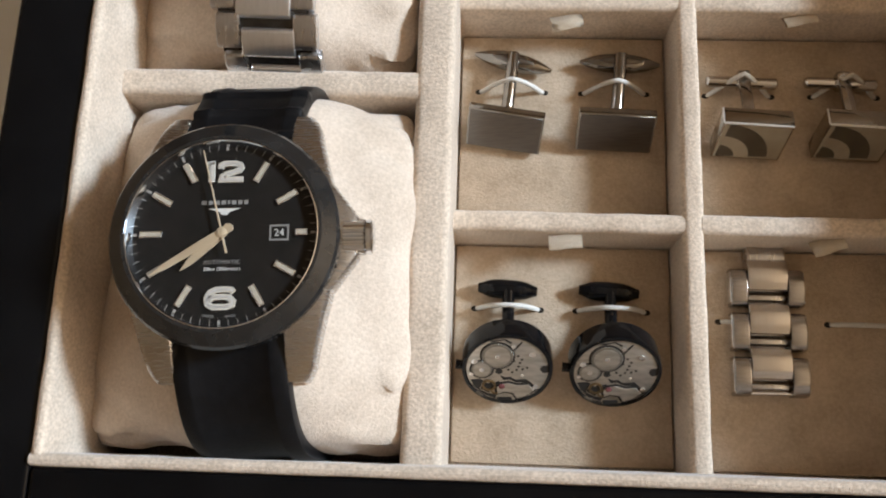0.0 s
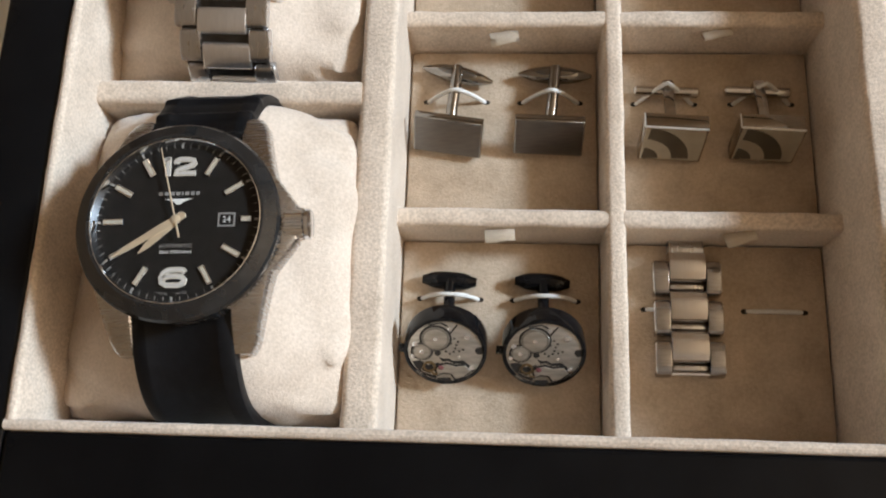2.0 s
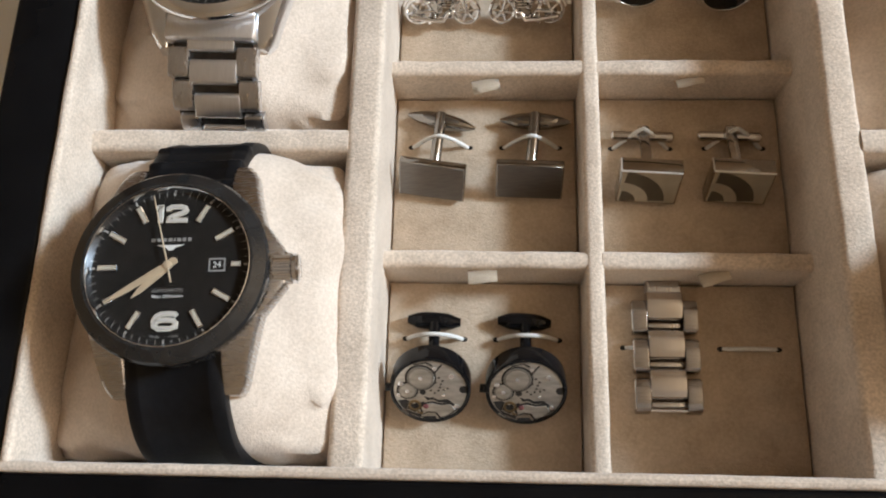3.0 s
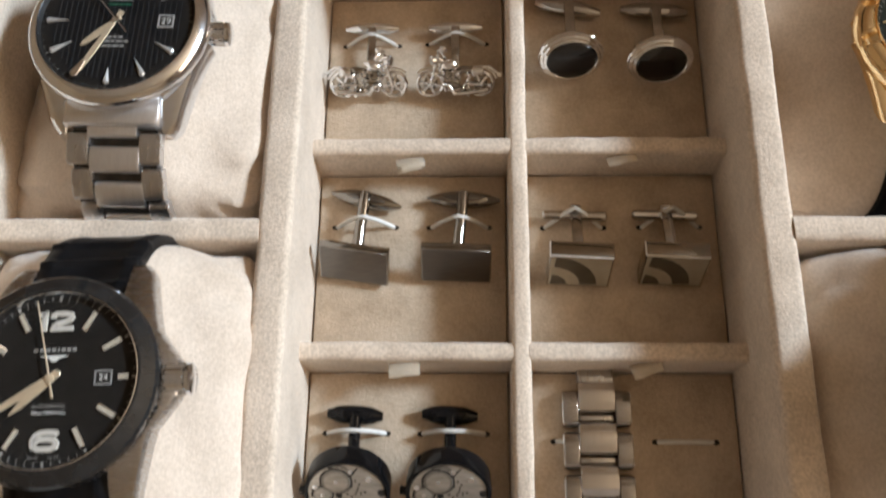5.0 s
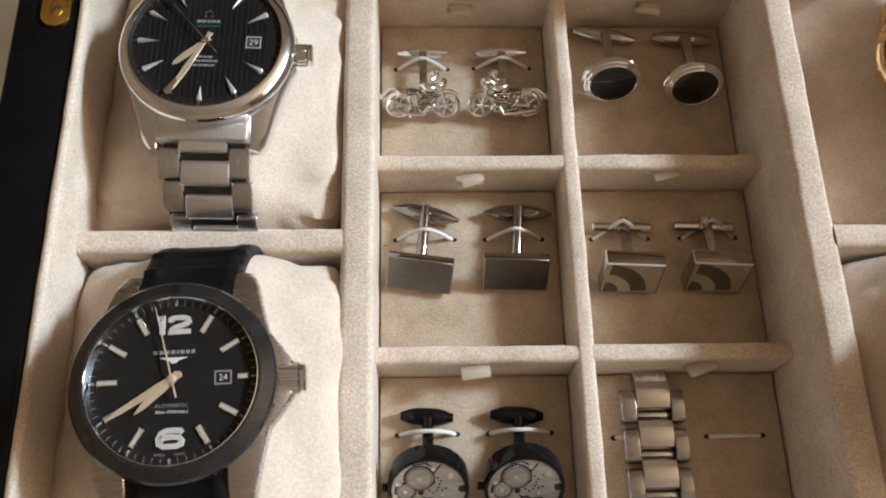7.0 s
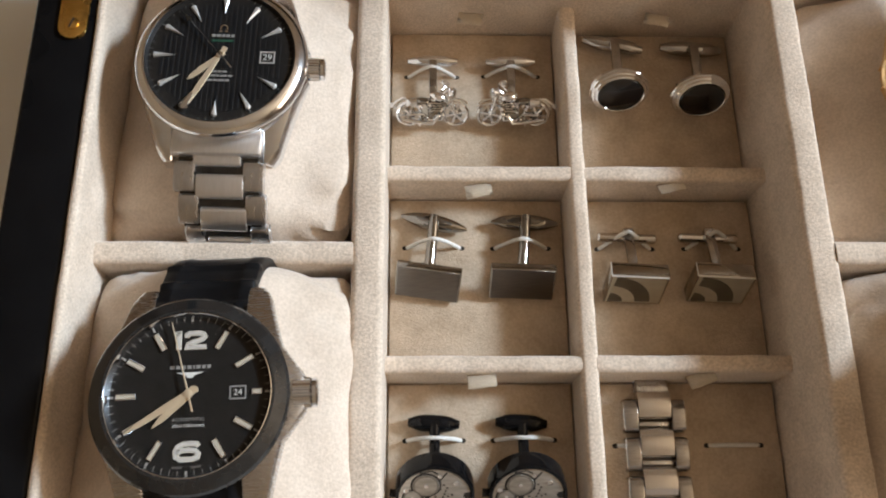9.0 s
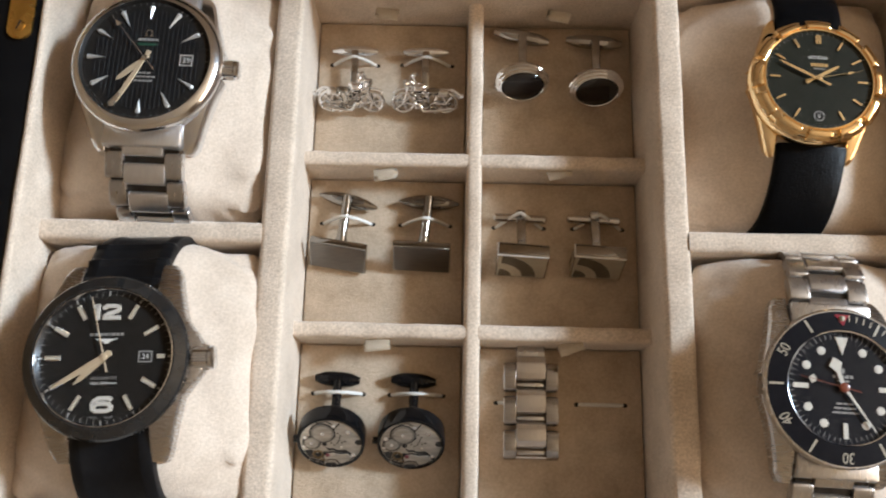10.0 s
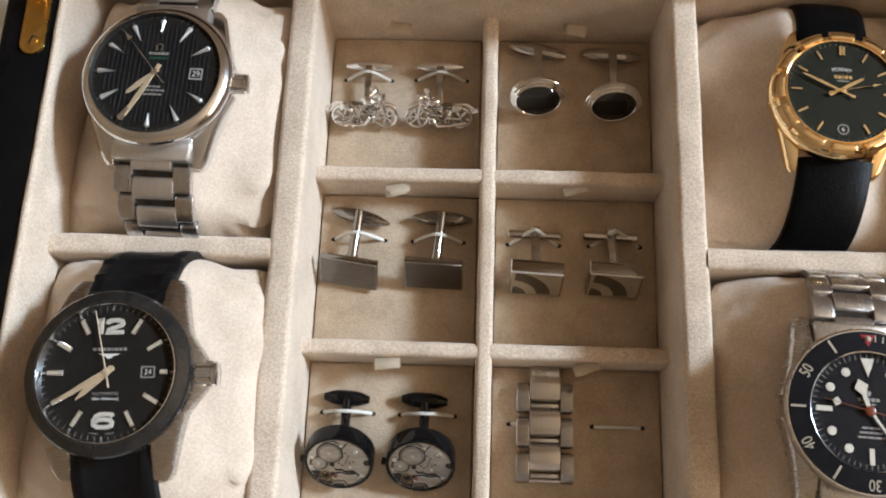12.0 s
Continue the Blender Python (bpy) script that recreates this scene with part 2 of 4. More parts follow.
RIM, TOP, LOW, BASE = 60.0, 46.0, 27.0, 12.0  # heights: rim, tall dividers, low dividers, pads
watch_box = thing("watch_box", "open black lacquered watch box with cream suede lining", "watch box")


def soft_bar(x0, x1, y0, y1, z0, z1, r, wob=0.3):
    """A padded bar along its longer side, rounded on top, with a faintly uneven surface."""
    lengthwise = (x1 - x0) > (y1 - y0)
    w, ln = ((y1 - y0), (x1 - x0)) if lengthwise else ((x1 - x0), (y1 - y0))
    prof = [(-w / 2, z0)] + [(-w / 2, z0 + (z1 - r - z0) * k / 4) for k in range(1, 4)]
    prof += [(-w / 2 + r - r * math.cos(radians(a)), z1 - r + r * math.sin(radians(a))) for a in range(0, 91, 18)]
    prof += [(0, z1 + 0.05)]
    prof += [(w / 2 - r + r * math.sin(radians(a)), z1 - r + r * math.cos(radians(a))) for a in range(0, 91, 18)]
    prof += [(w / 2, z0 + (z1 - r - z0) * k / 4) for k in range(3, 0, -1)] + [(w / 2, z0)]
    n = max(6, int(ln / 2.2))
    bm, rows = bmesh.new(), []
    for i in range(n + 1):
        s = ln * i / n
        row = []
        for u, z in prof:
            g = noise.noise(Vector((x0 + s / 9, y0 + u / 5, z / 7))) * wob + noise.noise(Vector((x0 + s / 3, y0 + u / 3, z / 3))) * wob * 0.4
            du = g * (1 if u > 0 else -1) * (0.3 if abs(z - z0) < 0.1 else 1)
            uu, zz = u + du * 0.7, z + (g if z > z1 - r else 0)
            row.append(bm.verts.new((x0 + s, (y0 + y1) / 2 + uu, zz) if lengthwise else ((x0 + x1) / 2 + uu, y0 + s, zz)))
        rows.append(row)
    for p, q in zip(rows, rows[1:]):
        for k in range(len(prof) - 1):
            bm.faces.new((p[k], p[k + 1], q[k + 1], q[k]))
        bm.faces.new((p[-1], p[0], q[0], q[-1]))
    bm.faces.new(rows[0])
    bm.faces.new(rows[-1])
    return bm


def rails(name, x0, x1, y0, y1, w, z0, z1, r, mat, label):
    """Four rails round a rectangle, whose inside is given."""
    for q in ((x0 - w, x0, y0 - w, y1 + w), (x1, x1 + w, y0 - w, y1 + w), (x0, x1, y0 - w, y0), (x0, x1, y1, y1 + w)):
        part(name, box(*q, z0, z1, r, 3), mat, watch_box, label)


rails("case_side", XL - 2.6, XR + 2.6, YF - 2.6, YB + 2.6, 17, 0, RIM - 0.6, 1.2, lacquer, "glossy black lacquered wooden side")
# the lid is out of view, known from its stay; it shades the back-left corner
lid = part("lid", moved(box(XL - 19, XR + 19, 0, 26, -1, 204, 1.5, 3), 0, YB + 20, RIM, -12), lacquer, watch_box, "raised black lacquered lid")
# lining added unseen, tan so that it bounces warm light to the back
part("lid_lining", moved(box(XL - 4, XR + 4, -1.5, 1.0, 18, 190, 0.6, 2), 0, YB + 20, RIM, -12), base_suede, lid, "unseen tan suede lid lining")
for hx in (-20, 136):
    part("hinge", rod(hx - 14, YB + 19.4, RIM + 0.6, hx + 14, YB + 19.4, RIM + 0.6, 1.6), gold_soft, watch_box, "brass lid hinge")
part("bottom", box(XL - 3, XR + 3, YF - 3, YB + 3, 2, BASE - 4), lacquer, watch_box)
for q in ((XL - 2.5, XL, YF - 0.4, YB + 0.4), (XR, XR + 2.5, YF - 0.4, YB + 0.4), (XL - 2.5, XR + 2.5, YF - 2.5, YF), (XL - 2.5, XR + 2.5, YB, YB + 2.5)):
    part("lining", soft_bar(*q, BASE - 4, RIM + 0.3, 1.15, 0.22), suede, watch_box, "cream suede lining of the rim", 60)
part("tray_base", box(XL, XR, YF, YB, BASE - 4, BASE - 2), suede, watch_box, "cream suede tray bottom")


def divider(name, x0, x1, y0, y1, z1, r):
    return part(name, soft_bar(x0, x1, y0, y1, BASE - 2, z1, r), suede, watch_box, "padded suede divider", 60)


WLX0, WLX1, WRX0, WRX1 = -11.8, -3.0, 112.3, 121.0
divider("divider", WLX0, WLX1, YF, YB, TOP, 1.8)
divider("divider", WRX0, WRX1, YF, YB, TOP, 1.8)
divider("divider", XL, WLX0 + 0.5, 129.2, 136.0, TOP, 1.8)
divider("divider", WRX1 - 0.5, XR, 129.2, 136.0, TOP, 1.8)
CX0, CX1 = 52.0, 57.2
divider("low_divider", CX0, CX1, YF, YB, LOW, 1.6)
for dy in (103.5, 162.2):
    divider("low_divider", WLX1 - 0.5, CX0 + 0.6, dy, dy + 5.0, LOW - 0.3, 1.6)
    divider("low_divider", CX1 - 0.6, WRX0 + 0.5, dy, dy + 5.0, LOW - 0.3, 1.6)
ROWS_Y = ((YF, 103.5), (108.5, 162.2), (167.2, YB))
COLS_X = ((WLX1, CX0), (CX1, WRX0))
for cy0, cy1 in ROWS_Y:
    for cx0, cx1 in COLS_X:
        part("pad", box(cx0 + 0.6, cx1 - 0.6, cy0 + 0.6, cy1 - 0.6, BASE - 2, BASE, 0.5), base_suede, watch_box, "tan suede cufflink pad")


# ---- pillows ----
DOME = 0.8  # how far a cushion falls from its crown to its ends


def pillow(label, x0, x1, yc, a, z1, seed, fall=DOME, turn=0.0, fall_right=None):
    """A stuffed cushion; its axis runs across the box, its ends are gathered."""
    b = (z1 - BASE + 2) / 2
    ob = thing("pillow", label, "watch pillow", (x0 + x1) / 2, yc, BASE - 2, 0, 0, turn, group="watch pillows")
    bm = bmesh.new()
    nu, nv, h = 40, 64, (x1 - x0) / 2
    rings = []
    for i in range(nu + 1):
        s = -1 + 2 * i / nu
        s = math.copysign(1 - (1 - abs(s)) ** 1.5, s)
        k = (1 - abs(s) ** 20) ** (1 / 3.0) if abs(s) < 1 else 0.0
        k = max(k, 0.02)
        ring = []
        for j in range(nv):
            an = 2 * math.pi * j / nv
            c, d = math.cos(an), math.sin(an)
            e = 2 / (3.1 - 0.75 * max(0.0, abs(s) - 0.4) / 0.6)
            y, z = a * math.copysign(abs(c) ** e, c), b * math.copysign(abs(d) ** e, d)
            soft = noise.noise(Vector((s * 2.2 + seed, y / 22, z / 22))) * 0.07 * min(1, abs(s) * 1.6) + noise.noise(Vector((s * 5 + seed, y / 9, z / 9))) * 0.02 * min(1, 0.5 + abs(s))
            crease = noise.noise(Vector((s * 1.6 - seed, y / 13, z / 40 + seed)))
            soft -= 0.13 * max(0, abs(s) - 0.4) * math.exp(-(crease / 0.07) ** 2)
            fold = 0.28 * max(0, abs(s) - 0.62) * math.sin(an * 13 + seed * 3 + 3 * noise.noise(Vector((an, seed, s))))
            g = k * (1 + soft + fold)
            u = max(0, abs(s) - 0.24) / 0.76
            dome = 1 - ((fall if s < 0 or fall_right is None else fall_right) * u ** 0.85 if d > 0 else 0.12 * abs(s) ** 2.4)
            flare = 1 + 0.04 * abs(c) + 0.02 * max(0.0, -c)
            ring.append(bm.verts.new((s * h * flare * (1 + 0.02 * noise.noise(Vector((y / 15, z / 15, seed)))), y * (1 - 0.04 * max(0.0, abs(s) - 0.45) / 0.55) * (0.80 + 0.20 * k) * min(g, 1.03) / max(k, 0.5) * (k if k < 0.5 else k), b + z * min(g, 1.04) * dome)))
        rings.append(ring)
    for p, q in zip(rings, rings[1:]):
        for j in range(nv):
            bm.faces.new((p[j], p[(j + 1) % nv], q[(j + 1) % nv], q[j]))
    bm.faces.new(rings[0])
    bm.faces.new(rings[-1])
    part("cushion", bm, pillow_suede, ob, "", 80)
    return ob


pillow("cream suede pillow carrying a black rubber-strapped watch", -80.2, -10.6, 89.0, 39.4, 63, 1.3, DOME, 0, 0.52)
pillow("cream suede pillow carrying a steel bracelet watch", -79.8, -11.4, 179.7, 42.6, 56.6, 4.1, DOME, -1.8, 0.5)
pillow("cream suede pillow carrying a gold watch on leather", 121.6, 192.5, 179.7, 42.6, 48.8, 7.7, 0.92, 0, 0.5)
pillow("cream suede pillow carrying a steel diving watch", 121.6, 192.5, 89.0, 39.4, 57.8, 9.2, 0.62, 0, 0.5)

# ---- watches ----
def ring_pt(r, hour):
    an = radians(90 - 30 * hour)
    return r * math.cos(an), r * math.sin(an)


def wrap(yc, a, zc, b, off, side, y_from, length):
    """Points (y, z, slope) every half unit along a cushion's outline, from y_from down over one side."""
    pts = []
    for k in range(400):
        an = radians(90 - k * 0.4)
        c, d = math.cos(an), math.sin(an)
        e = 2 / 3.1
        pts.append(Vector((yc + side * (a + off) * abs(c) ** e, zc + (b + off) * math.copysign(abs(d) ** e, d))))
    pts = [p for p in pts if side * p.x >= side * y_from]
    out, run, i = [], 0.0, 0
    while run < length and i < len(pts) - 1:
        out.append(pts[i])
        run += (pts[i + 1] - pts[i]).length
        i += 1
    return out


def along(path, s):
    """Place and slope at the length s of a polyline."""
    run = 0.0
    for p, q in zip(path, path[1:]):
        d = (q - p).length
        if run + d >= s and d > 0:
            w = p.lerp(q, (s - run) / d)
            return w.x, w.y, math.degrees(math.atan2(q.y - p.y, q.x - p.x))
        run += d
    p, q = path[-2], path[-1]
    return q.x, q.y, math.degrees(math.atan2(q.y - p.y, q.x - p.x))


def band(path, w0, w1, shift, section, steps=60, ridges=()):
    """A strap along a path: section of (u, height) over the width; shift: sideways drift at the end; ridges: lengths with a low crosswise step."""
    total = sum((q - p).length for p, q in zip(path, path[1:]))
    bm, rows = bmesh.new(), []
    for i in range(steps + 1):
        s = total * i / steps
        y, z, sl = along(path, max(s, 1e-4))
        ny, nz = -math.sin(radians(sl)), math.cos(radians(sl))
        if nz < 0 and abs(nz) > abs(ny) or (y > 0) != (ny > 0) and abs(ny) > 0.2:
            ny, nz = -ny, -nz
        w = (w0 + (w1 - w0) * i / steps) / 2
        bulge = sum(0.85 * math.exp(-((s - r) / 0.7) ** 2) for r in ridges)
        row = [bm.verts.new((shift * (i / steps) ** 1.3 + u * w, y + ny * (hh + bulge), z + nz * (hh + bulge))) for u, hh in section]
        row += [bm.verts.new((shift * (i / steps) ** 1.3 + u * w, y - ny * 1.0, z - nz * 1.0)) for u in (1, -1)]
        rows.append(row)
    n = len(rows[0])
    for p, q in zip(rows, rows[1:]):
        for k in range(n):
            bm.faces.new((p[k], p[(k + 1) % n], q[(k + 1) % n], q[k]))
    bm.faces.new(rows[0])
    bm.faces.new(rows[-1])
    return bm


def lug(xi, xo0, xo1, y0, y1, zt0, zt1, zb0, zb1, bevel=0.7, curve=1.2):
    """One case lug towards +y on the +x side, bending down to its tip."""
    bm, rows = bmesh.new(), []
    for i in range(17):
        f = i / 16
        y = y0 + (y1 - y0) * f
        xo = xo0 + (xo1 - xo0) * f ** curve
        end = 1.1 * max(0, f - 0.86) / 0.14
        xo -= end ** 2 * 0.9
        zt, zb = zt0 + (zt1 - zt0) * f ** 1.8, zb0 + (zb1 - zb0) * f ** 1.5
        rows.append([bm.verts.new(p) for p in ((xi, y, zb), (xo, y, zb), (xo, y, zt - bevel), (xo - bevel * 0.1, y, zt - bevel * 0.6), (xo - bevel * 0.4, y, zt - bevel * 0.2), (xo - bevel, y, zt), (xi + 0.3, y, zt), (xi, y, zt - 0.25))])
    for p, q in zip(rows, rows[1:]):
        for k in range(8):
            bm.faces.new((p[k], p[(k + 1) % 8], q[(k + 1) % 8], q[k]))
    bm.faces.new(rows[0])
    bm.faces.new(rows[-1])
    return bm


def four_lugs(w, mat, label, *dims, **kw):
    for sx in (1, -1):
        for sy in (1, -1):
            bm = lug(*dims, **kw)
            bmesh.ops.scale(bm, vec=(sx, sy, 1), verts=bm.verts)
            part("lug", bm, mat, w, label, 30)


def crown(w, x0, x1, r, z, mat, mat_end=None):
    pts = [(rr * math.cos(2 * math.pi * k / 56), rr * math.sin(2 * math.pi * k / 56)) for k in range(56) for rr in ((r if k % 4 < 2 else r * 0.86),)]
    bm = moved(prism(pts, 0, (x1 - x0) * 0.72, 0.25), rx=0, ry=90)
    c = part("crown", moved(bm, x0, 0, z), mat, w, "ridged winding crown", 20)
    part("crown_cap", moved(lathe([(r * 0.8, 0), (r * 0.98, (x1 - x0) * 0.05), (r * 0.98, (x1 - x0) * 0.19), (r * 0.86, (x1 - x0) * 0.25), (0, (x1 - x0) * 0.28)], 32), x0 + (x1 - x0) * 0.72, 0, z, 0, 90, 0), mat_end or mat, c)
    return c


def hand(name, w, tip, tail, z, wide, mat, form="taper", label=""):
    """A watch hand from tail to tip, (x, y) each."""
    d = Vector(tip) - Vector(tail)
    n, ln = math.atan2(d.y, d.x), d.length
    if form == "taper":
        pts = [(0, -wide * 0.45), (ln * 0.35, -wide * 0.5), (ln * 0.8, -wide * 0.36), (ln, -0.06), (ln, 0.06), (ln * 0.8, wide * 0.36), (ln * 0.35, wide * 0.5), (0, wide * 0.45), (-0.35, 0)]
    elif form == "arrow":
        pts = [(0, -wide * 0.35), (ln * 0.8, -wide * 0.5), (ln * 0.78, -wide * 0.95), (ln, 0), (ln * 0.78, wide * 0.95), (ln * 0.8, wide * 0.5), (0, wide * 0.35)]
    elif form == "dagger":
        pts = [(0, -wide * 0.5), (ln * 0.15, -wide * 0.35), (ln * 0.6, -wide * 0.55), (ln * 0.9, -wide * 0.4), (ln, 0), (ln * 0.9, wide * 0.4), (ln * 0.6, wide * 0.55), (ln * 0.15, wide * 0.35), (0, wide * 0.5)]
    elif form == "diamond":
        pts = [(0, -wide * 0.3), (ln * 0.52, -wide * 0.3), (ln * 0.76, -wide), (ln, 0), (ln * 0.76, wide), (ln * 0.52, wide * 0.3), (0, wide * 0.3)]
    else:
        pts = [(0, -wide / 2), (ln, -wide * 0.22), (ln, wide * 0.22), (0, wide / 2)]
    bm = prism(pts, 0, 0.22, 0.05)
    return part(name, moved(bm, tail[0], tail[1], z, 0, 0, math.degrees(n)), mat, w, label, 30)


def ribbon_stroke(points, wide, z0, z1):
    """A flat raised stroke of even width along points."""
    bm, rows = bmesh.new(), []
    pts = [Vector((x, y)) for x, y in points]
    for i, p in enumerate(pts):
        d0 = (p - pts[i - 1]).normalized() if i else (pts[1] - p).normalized()
        d1 = (pts[i + 1] - p).normalized() if i < len(pts) - 1 else d0
        d = (d0 + d1).normalized()
        k = wide / 2 / max(0.6, d.dot(d1))
        nx, ny = -d.y * k, d.x * k
        rows.append([bm.verts.new(q) for q in ((p.x + nx, p.y + ny, z0), (p.x + nx, p.y + ny, z1), (p.x - nx, p.y - ny, z1), (p.x - nx, p.y - ny, z0))])
    for p, q in zip(rows, rows[1:]):
        for k in range(4):
            bm.faces.new((p[k], p[(k + 1) % 4], q[(k + 1) % 4], q[k]))
    bm.faces.new(rows[0])
    bm.faces.new(rows[-1])
    return bm


def bars(widths, x, y, z, tall, gap=0.25):
    """A line of unreadable print as plain bars."""
    total = sum(widths) + gap * (len(widths) - 1)
    out, cx = None, x - total / 2
    for q in widths:
        b = box(cx, cx + q, y - tall / 2, y + tall / 2, z, z + 0.05)
        out = b if out is None else join(out, b)
        cx += q + gap
    return out


def bracelet(w, path, s0, pitch, rows, width, inner, mat_c, mat_s, taper, shift=0.0, thick=2.6, centre_off=0.3, label=""):
    """Rows of three links, the middle one set forward by part of a pitch."""
    flat = [(-1, -0.2), (-1, 0.3), (1, 0.3), (1, -0.2)]
    # one dark band under the links carries the shade of their gaps
    part("link_core", band(path, width * 0.9, taper * 0.9, shift, flat, 40), core_dark, w, "dark inner band with the gap shade in its colour", 50)
    for i in range(-1, rows):
        f = max(i, 0) / max(rows - 1, 1)
        wd = width + (taper - width) * f
        k = round(wd, 1)
        half_in = inner / 2 * wd / width
        for what in ("centre_link", "side_link", "side_link."):
            if i < 0 and what != "centre_link":
                continue
            s = s0 + i * pitch + (centre_off * pitch if what == "centre_link" else 0)
            y, z, sl = along(path, s + pitch * 0.48)
            sgn = 1 if y > 0 else -1
            tilt = sl if sgn > 0 else sl + 180
            ln = pitch * (0.95 if what != "centre_link" else 0.78)
            if what == "centre_link":
                bm = moved(tube_link(2 * half_in - 0.25, ln, thick), 0, 0, 0.15)
            else:
                bm = tube_link(wd / 2 - half_in - 0.1, ln, thick)
            xx = 0 if what == "centre_link" else (half_in + wd / 2) / 2 * (1 if what == "side_link" else -1)
            o = part(what.strip("."), bm, mat_c if what == "centre_link" else mat_s, w, label, 35)
            o.matrix_basis = at(xx + shift * (s / 40) ** 1.2, y, z + 0.0, tilt, 0, 0)


def tube_link(wx, ly, t, arch=0.12):
    """A link with softened edges, lying along y, arched over its length."""
    bm = bmesh.new()
    prof = [(-0.5, -0.5), (-0.5, 0.12 - arch), (-0.475, 0.38 - arch * 0.9), (-0.42, 0.48 - arch * 0.75)]
    prof += [(u / 20, 0.5 - arch * abs(u / 8.4) ** 2.2) for u in (-7, -5, -3, 0, 3, 5, 7)]
    prof += [(-y, z) for y, z in reversed(prof[:4])]
    ends = []
    for x, k in ((-wx / 2, 0.95), (-wx / 2 + 0.12, 0.985), (-wx / 2 + 0.32, 1.0), (wx / 2 - 0.32, 1.0), (wx / 2 - 0.12, 0.985), (wx / 2, 0.95)):
        ends.append([bm.verts.new((x, y * ly * k, z * t * k)) for y, z in prof])
    for p, q in zip(ends, ends[1:]):
        for j in range(len(prof)):
            bm.faces.new((p[j], p[(j + 1) % len(prof)], q[(j + 1) % len(prof)], q[j]))
    bm.faces.new(ends[0])
    bm.faces.new(ends[-1])
    return bm


STRAP = [(-1, 0.2), (-0.97, 1.3), (-0.92, 1.65), (-0.72, 1.85), (-0.66, 1.8), (-0.63, 1.55), (0.63, 1.55), (0.66, 1.8), (0.72, 1.85), (0.92, 1.65), (0.97, 1.3), (1, 0.2)]
SOFT_STRAP = [(-1, 0.0), (-0.98, 0.7), (-0.9, 1.15), (-0.7, 1.5), (-0.3, 1.8), (0.3, 1.8), (0.7, 1.5), (0.9, 1.15), (0.98, 0.7), (1, 0.0)]


def rubber_watch():
    w = thing("wrist_watch", "steel watch with black ceramic bezel and rubber strap on pillow", "watch", -45.0, 89.8, 63.2, 0, 0, 2.4)
    part("case_band", lathe([(15, -1.2), (20.4, -0.4), (21.4, 1.0), (21.4, 5.2), (20.8, 6.0), (16, 6.0)], 72), lug_satin, w, "brushed steel case")
    four_lugs(w, lug_satin, "brushed steel lug", 11.0, 22.4, 15.9, 5.0, 27.4, 5.4, -1.6, 0.0, -5.5, bevel=1.3, curve=0.75)
    part("crown_guard", prism([(17, 11.2), (20.5, 10.6), (25.4, 3.9), (25.4, -3.9), (20.5, -10.6), (17, -11.2)], 0.8, 5.2, 1.4, 2), lug_satin, w, "pointed steel crown guard", 30)
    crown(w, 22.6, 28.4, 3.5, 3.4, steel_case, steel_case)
    part("bezel", lathe([(21.0, 5.8), (22.2, 6.4), (22.3, 7.9), (21.8, 8.6), (19.2, 9.9), (18.6, 9.9), (18.5, 8.5)], 96, False), ceramic, w, "glossy black ceramic bezel", 16)
    part("inner_ring", lathe([(18.6, 9.75), (18.35, 9.85), (18.15, 9.5), (17.6, 8.02)], 96, False), steel, w, "polished inner ring")
    part("dial", lathe([(18.3, 7.6), (18.3, 8.0), (0, 8.0)], 72), dial_black, w, "matt black dial")
    for hh in range(12):
        if hh in (0, 6):
            continue
        r0, r1 = (13.9, 16.2) if hh == 3 else (11.7, 16.2)
        b = part("hour_marker", moved(box(r0, r1, -0.72, 0.72, 8.0, 8.5, 0.12, 1), rz=90 - 30 * hh), steel, w, "", 20)
        part("lume", moved(box(r0 + 0.25, r1 - 0.2, -0.42, 0.42, 8.45, 8.56), rz=90 - 30 * hh), lume, b)
    tick = None
    for m in range(60):
        bm = moved(box(16.8, 17.5, -0.065, 0.065, 8.0, 8.04) if m % 5 else box(16.75, 17.5, -0.24, 0.24, 8.0, 8.1), rz=6 * m)
        tick = bm if tick is None else join(tick, bm)
    tagged(part("minute_track", tick, track_print, w, "", 0), kind="stuff")
    one = [[(-4.0, 1.75), (-3.0, 1.9), (-3.0, 1.89)], [(-2.95, 2.45), (-2.95, -2.4)]]
    two = [[(-1.1, 0.75), (-1.05, 1.45), (-0.4, 1.85), (0.4, 1.9), (2.0, 1.9), (2.9, 1.6), (3.15, 0.9), (2.7, 0.3), (1.6, -0.15), (0.2, -0.6), (-0.7, -1.15), (-0.85, -1.85), (3.6, -1.85)]]
    six = [[(3.0, 1.35), (2.5, 1.95), (0.9, 2.1), (-0.9, 2.0), (-2.2, 1.35), (-2.85, 0.0), (-2.6, -1.3), (-1.5, -2.0), (1.5, -2.0), (2.75, -1.5), (2.9, -0.6), (2.2, 0.2), (0.6, 0.4), (-1.4, 0.3), (-2.5, -0.4)]]
    for strokes, y, fx, fy in ((one, 12.3, 0.94, 0.86), (two, 12.3, 0.94, 0.86), (six, -12.6, 0.86, 0.82)):
        strokes = [[(px * fx, py * fy) for px, py in q] for q in strokes]
        num = part("numeral", moved(join(*[ribbon_stroke(q, 1.12, 0, 0.45) for q in strokes]), 0, y, 8.0), lume_white, w, "raised silver numeral with bright outline", 20)
        part("numeral_fill", moved(join(*[ribbon_stroke(q, 0.4, 0.4, 0.5) for q in strokes]), 0, y, 8.0), silver, num, "", 20)
    part("printed_name", bars([1.0, 0.9, 0.9, 0.9, 0.4, 0.9, 0.8, 0.8], 0, 6.2, 8.0, 0.8, 0.35), dim_print, w, "", 0)
